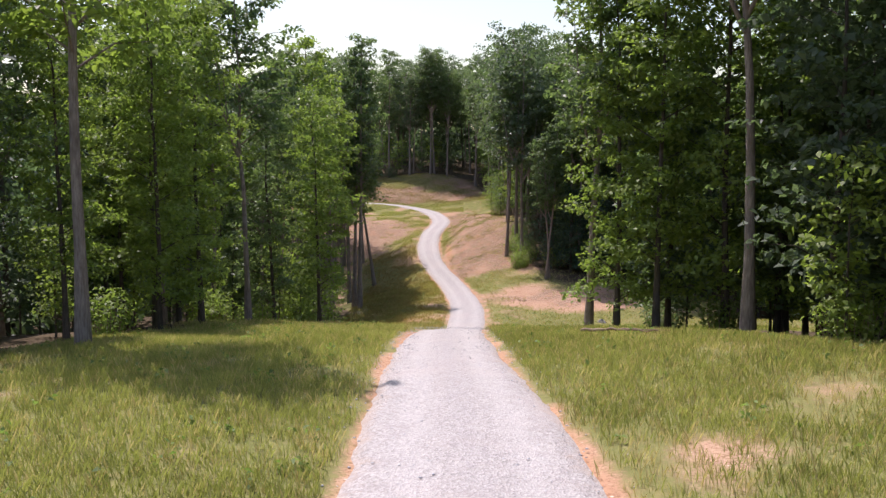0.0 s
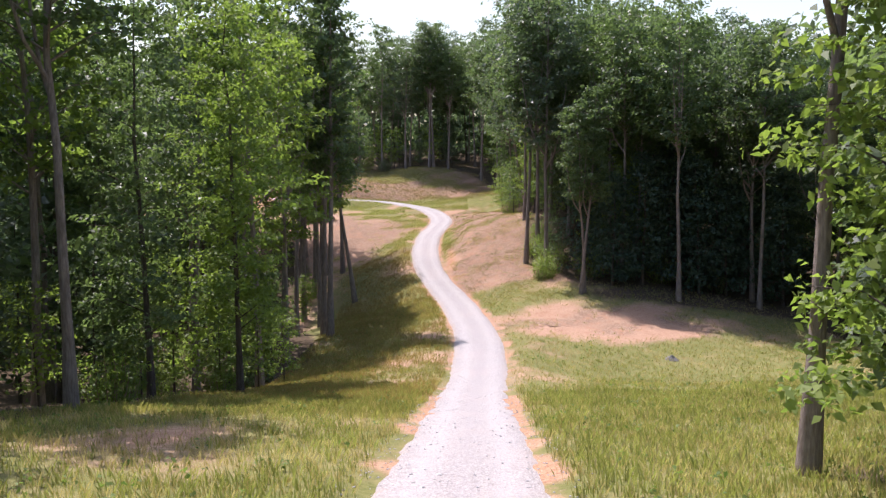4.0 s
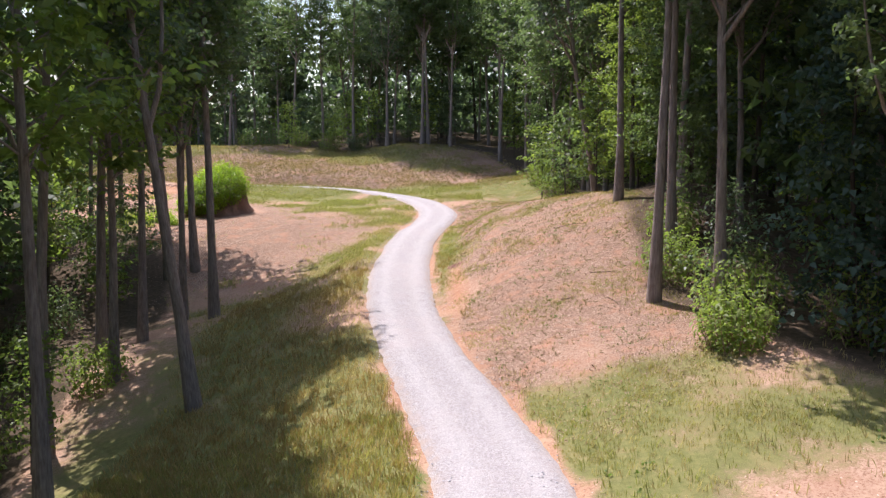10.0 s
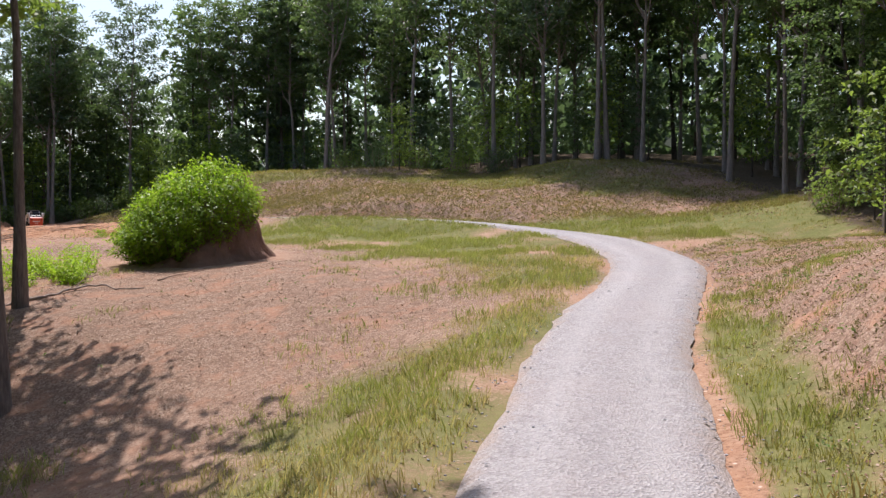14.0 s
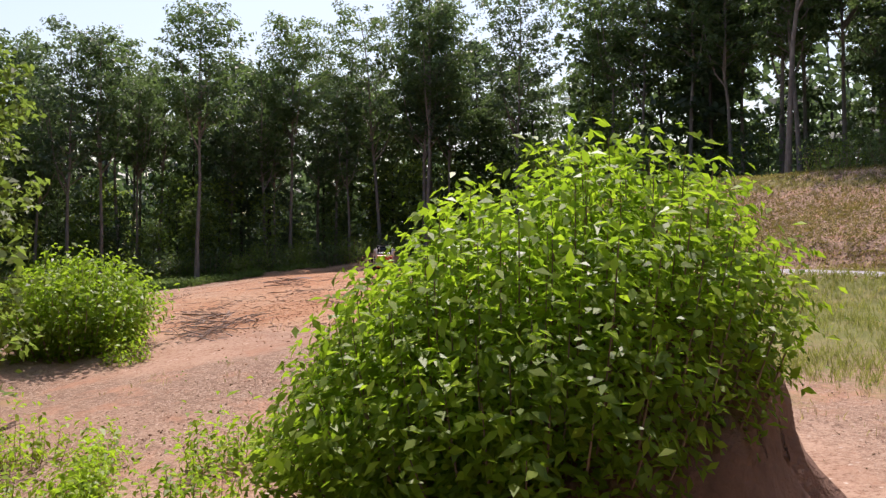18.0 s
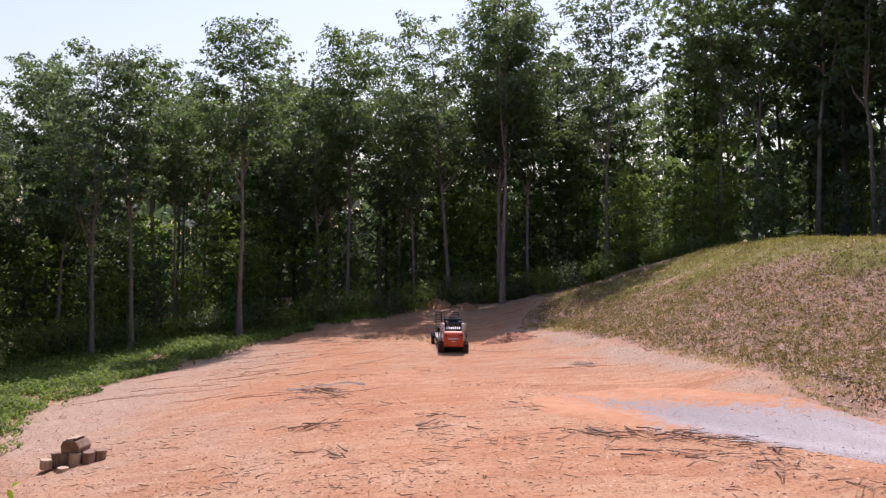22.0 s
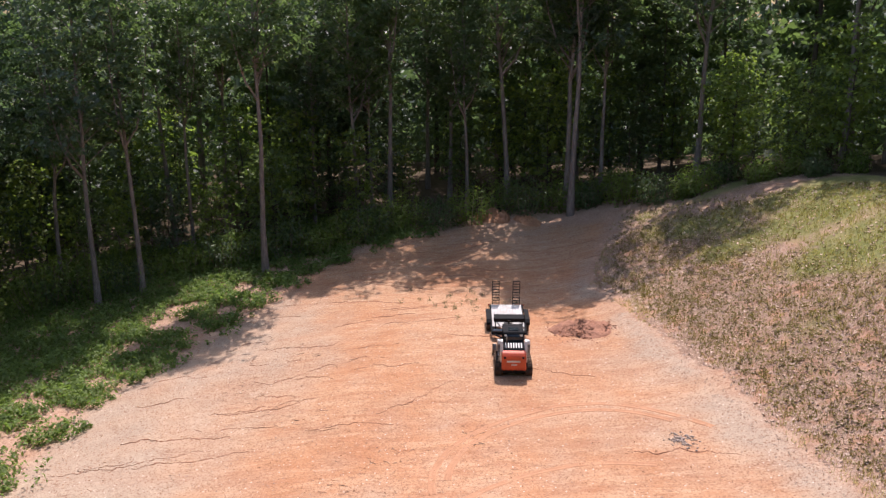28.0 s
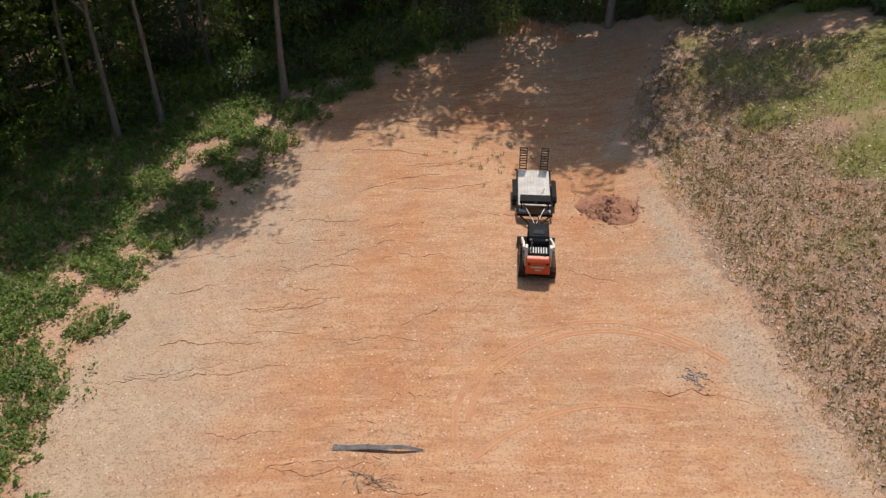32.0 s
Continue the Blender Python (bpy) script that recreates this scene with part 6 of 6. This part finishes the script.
for i, (x, y, rx, ry, n, turn) in enumerate([
    (-34.5, 171.4, 1.5, 0.6, 60, 12), (-32.6, 172.2, 1.5, 0.6, 70, 5), (-30.5, 172.1, 1.3, 0.5, 54, 0), (-31.6, 170.8, 1.4, 0.6, 40, 10), (-28.8, 170.8, 1.2, 0.5, 30, 10),
    (-27.1, 170.5, 0.9, 0.3, 16, 20), (-24.7, 168.7, 1.1, 0.4, 18, 15), (-39.6, 169.7, 1.2, 0.6, 26, 30), (-42.9, 167.9, 1.3, 0.5, 22, 35), (-40.3, 170.9, 0.8, 0.4, 14, 30),
    (-38.6, 173.0, 0.7, 0.3, 10, 20), (-40.5, 166.2, 1.1, 0.5, 22, 30), (-46.9, 171.5, 1.3, 0.6, 40, 40), (-48.2, 172.4, 1.0, 0.5, 40, 40), (-33.6, 164.9, 0.9, 0.6, 26, 20),
    (-34.2, 162.9, 1.2, 0.8, 48, 25), (-40.4, 161.6, 1.1, 0.6, 22, 30), (-30.8, 180.6, 0.8, 0.3, 12, -40),
]):
    brush_pile(x, y, rx, ry, n, 600 + i, turn, "scattered dead branches and sticks on orange clay", 0.16)
brush_pile(-36.0, 158.8, 1.2, 0.9, 190, 640, 25, "heap of tangled grey branches beside the shrub", 0.6, True)
brush_pile(-34.9, 158.0, 0.9, 0.6, 80, 641, 60, "low tangle of grey twigs on rough clay", 0.3, True)
brush_pile(-35.0, 159.9, 0.9, 0.5, 44, 642, 10, "low tangle of grey twigs on rough clay", 0.25, True)


def debris():
    """Broken twigs, bark and chips strewn over the near part of the pad."""
    g = np.random.default_rng(77)
    pieces = []
    spots = np.stack([np.concatenate([g.normal(-36, 6, 46), g.uniform(-66, -30, 26)]), np.concatenate([g.normal(165, 4.5, 46), g.uniform(160, 180, 26)])], 1)
    k = g.integers(0, len(spots), 2600)
    x, y = spots[k, 0] + g.normal(0, 1.0, 2600), spots[k, 1] + g.normal(0, 0.6, 2600)
    keep = beyond(x, y, PAD) < 0.6
    x, y = x[keep], y[keep]
    z = ground_at(x, y)
    for a, b, c in zip(x, y, z):
        n, way, r = 0.04 + 0.42 * g.uniform() ** 3, g.uniform(0, 3.14) if g.uniform() < 0.5 else g.normal(0.75, 0.5), g.uniform(0.004, 0.012)
        d = np.array([np.cos(way), np.sin(way), g.normal(0, 0.08)]) * n / 2
        p = np.array([a, b, c + r + 0.008])
        pieces.append(tube([p - d, p + g.normal(0, 0.02 * n, 3), p + d], [r, r * 0.9, r * 0.5], 4))
    stuff("scattered_twigs", *gather(pieces), STICK, "broken twigs and bark chips strewn over the clay", "twigs")


debris()
stones("rough_clods", 1500, 124, lambda n, g: (lambda a, b: (a, b, ground_at(a, b) + 0.01))(g.normal(-35, 3.5, n), g.normal(161.5, 2.0, n)), 0.026, "rough reddish clods of dug soil by the shrub", CLAY)


def lone_stick(name, points, r, label, mat=STICK):
    p = [(a, b, float(ground_at([a], [b])[0]) + r * 0.7 + (c[0] if c else 0)) for a, b, *c in points]
    line = spline(p, 0.2)
    line += np.random.default_rng(len(p) + int(abs(p[0][0]) * 100)).normal(0, r * 0.45, line.shape)
    v, f = tube(line, np.linspace(r, r * 0.3, len(line)), 7)
    tagged(new(name, mesh_of(name, v, f, mat)), label, "branch")


lone_stick("fallen_branch", [(-21.9, 142.6), (-21.2, 143.5), (-20.6, 144.7, 0.05), (-19.8, 145.1, 0.08), (-18.9, 144.8), (-18.2, 145.1)], 0.055, "long crooked fallen branch lying on leaf litter", GREY_STICK)
lone_stick("fallen_branch", [(-20.6, 144.7), (-20.7, 145.3, 0.2), (-20.4, 145.8, 0.32)], 0.03, "forked branch end standing off the ground")
lone_stick("fallen_branch", [(-18.3, 146.3), (-18.05, 147.0, 0.04), (-17.7, 147.5)], 0.03, "crooked grey stick on litter below the shrub")
lone_stick("fallen_log", [(4.5, 27.3, 0.12), (5.8, 27.2, 0.14), (7.1, 26.9, 0.1)], 0.06, "grey fallen log in the meadow grass by the trees")
lone_stick("fallen_log", [(5.4, 27.6, 0.15), (6.4, 27.4, 0.2), (7.6, 27.5, 0.1)], 0.03, "thin dead limb beside the fallen log")
lone_stick("fallen_branch", [(6.7, 116.4), (7.6, 116.0), (8.4, 115.4)], 0.018, "thin dead stick on the littered bank")
lone_stick("fallen_branch", [(7.7, 121.1), (7.8, 120.4), (8.0, 119.7)], 0.022, "pale peeled stick on the littered bank")
lone_stick("fallen_branch", [(6.0, 123.6), (7.0, 123.0), (7.8, 121.9)], 0.025, "dead branch on the crest of the bank")
lone_stick("fallen_branch", [(5.1, 114.2), (5.7, 114.0)], 0.03, "short cut stick on bare soil of the bank")
lone_stick("fallen_branch", [(6.9, 113.5), (7.2, 112.6, 0.05), (7.1, 112.0)], 0.022, "pale bent stick near the trees")
for i, (x, y) in enumerate([(6.6, 89.6), (7.6, 90.4), (8.8, 90.2), (7.2, 91.4), (5.9, 90.6), (9.6, 91.2)]):
    brush_pile(x, y, 1.1, 0.4, 7, 660 + i, 10, "thin dead twigs washed across bare clay", 0.05)


def warped_strip():
    """A long dark strip, curling up at one end."""
    a, b = Vector((-50.4, 172.3)), Vector((-48.0, 174.5))
    t = (b - a).normalized()
    side = Vector((-t.y, t.x))
    bm = bmesh.new()
    rows = []
    for u in np.linspace(0, 1, 14):
        c = a.lerp(b, u)
        w = 0.14 * (1 - 0.6 * u)
        z = at(c.x, c.y) + 0.03 + 0.22 * math.sin(math.pi * u) * u + 0.02
        rows.append([bm.verts.new((c.x + side.x * w, c.y + side.y * w, z)), bm.verts.new((c.x - side.x * w, c.y - side.y * w, z - 0.05 * u))])
    for p, q in zip(rows, rows[1:]):
        bm.faces.new((p[0], p[1], q[1], q[0]))
    bmesh.ops.solidify(bm, geom=bm.faces[:], thickness=0.025)
    me = bpy.data.meshes.new("warped_board")
    bm.to_mesh(me)
    bm.free()
    me.materials.append(worn("grey_board", (0.22, 0.20, 0.20), (0.34, 0.31, 0.30), 2.0, 40.0, 0.8))
    tagged(new("warped_board", me), "long warped grey board lying on the clay", "board")


warped_strip()


def firewood():
    """Split logs stacked in a round heap."""
    g = np.random.default_rng(12)
    x, y = -48.2, 162.3
    root = thing("log_stack", (x, y, at(x, y)), 35, "small stack of sawn log rounds with a pale split log", "firewood")
    split = worn("split_wood", (0.62, 0.47, 0.33), (0.45, 0.30, 0.20), 3.0, 40.0, 0.9)
    for k, (lx, ly, tall) in enumerate([(-0.68, -0.30, 0.30), (-0.52, 0.05, 0.44), (-0.22, 0.0, 0.46), (0.16, -0.08, 0.48), (0.54, 0.06, 0.50), (-0.42, 0.42, 0.44), (-0.02, 0.40, 0.46), (0.36, 0.42, 0.48), (0.74, 0.38, 0.5), (0.10, -0.62, 0.16)]):
        r = g.uniform(0.17, 0.20)
        bm = bmesh.new()
        bmesh.ops.create_cone(bm, cap_ends=True, segments=12, radius1=r * 1.05, radius2=r, depth=tall)
        bmesh.ops.bevel(bm, geom=bm.edges[:], offset=0.012, segments=1, affect="EDGES")
        for v in bm.verts:
            v.co.x += 0.012 * math.sin(v.co.y * 31 + k)
        ob = part("log", bm, STICK if k % 3 else split, root, "short sawn log standing on end")
        ob.matrix_basis = pose(lx, ly, tall / 2 - 0.02, g.normal(0, 3), g.normal(0, 3), g.uniform(0, 360))
    half = [(-0.30, 0.0), (-0.33, 0.16), (-0.22, 0.34), (-0.04, 0.42), (0.10, 0.36), (0.22, 0.38), (0.32, 0.2), (0.30, 0.0)]
    top = part("split_log", outline(half, -0.34, 0.34, 0.02), STICK, root, "dark split log lying on the standing rounds")
    top.matrix_basis = pose(0.0, 0.22, 0.46, 0, 0, 90)
    part("split_face", block(((0.0, 0.0, 0.40), (0.6, 0.34, 0.03), -8), bevel=0.01), split, top, "pale freshly split face").matrix_basis = pose(0, 0, 0.02)


firewood()
rock = heap("rock", 15.9, 82.6, 0.5, 0.35, 0.3, 17, worn("grey_rock", (0.17, 0.16, 0.155), (0.26, 0.24, 0.23), 4.0, 20.0, 0.9), "grey boulder half sunk in the meadow", 0.1)
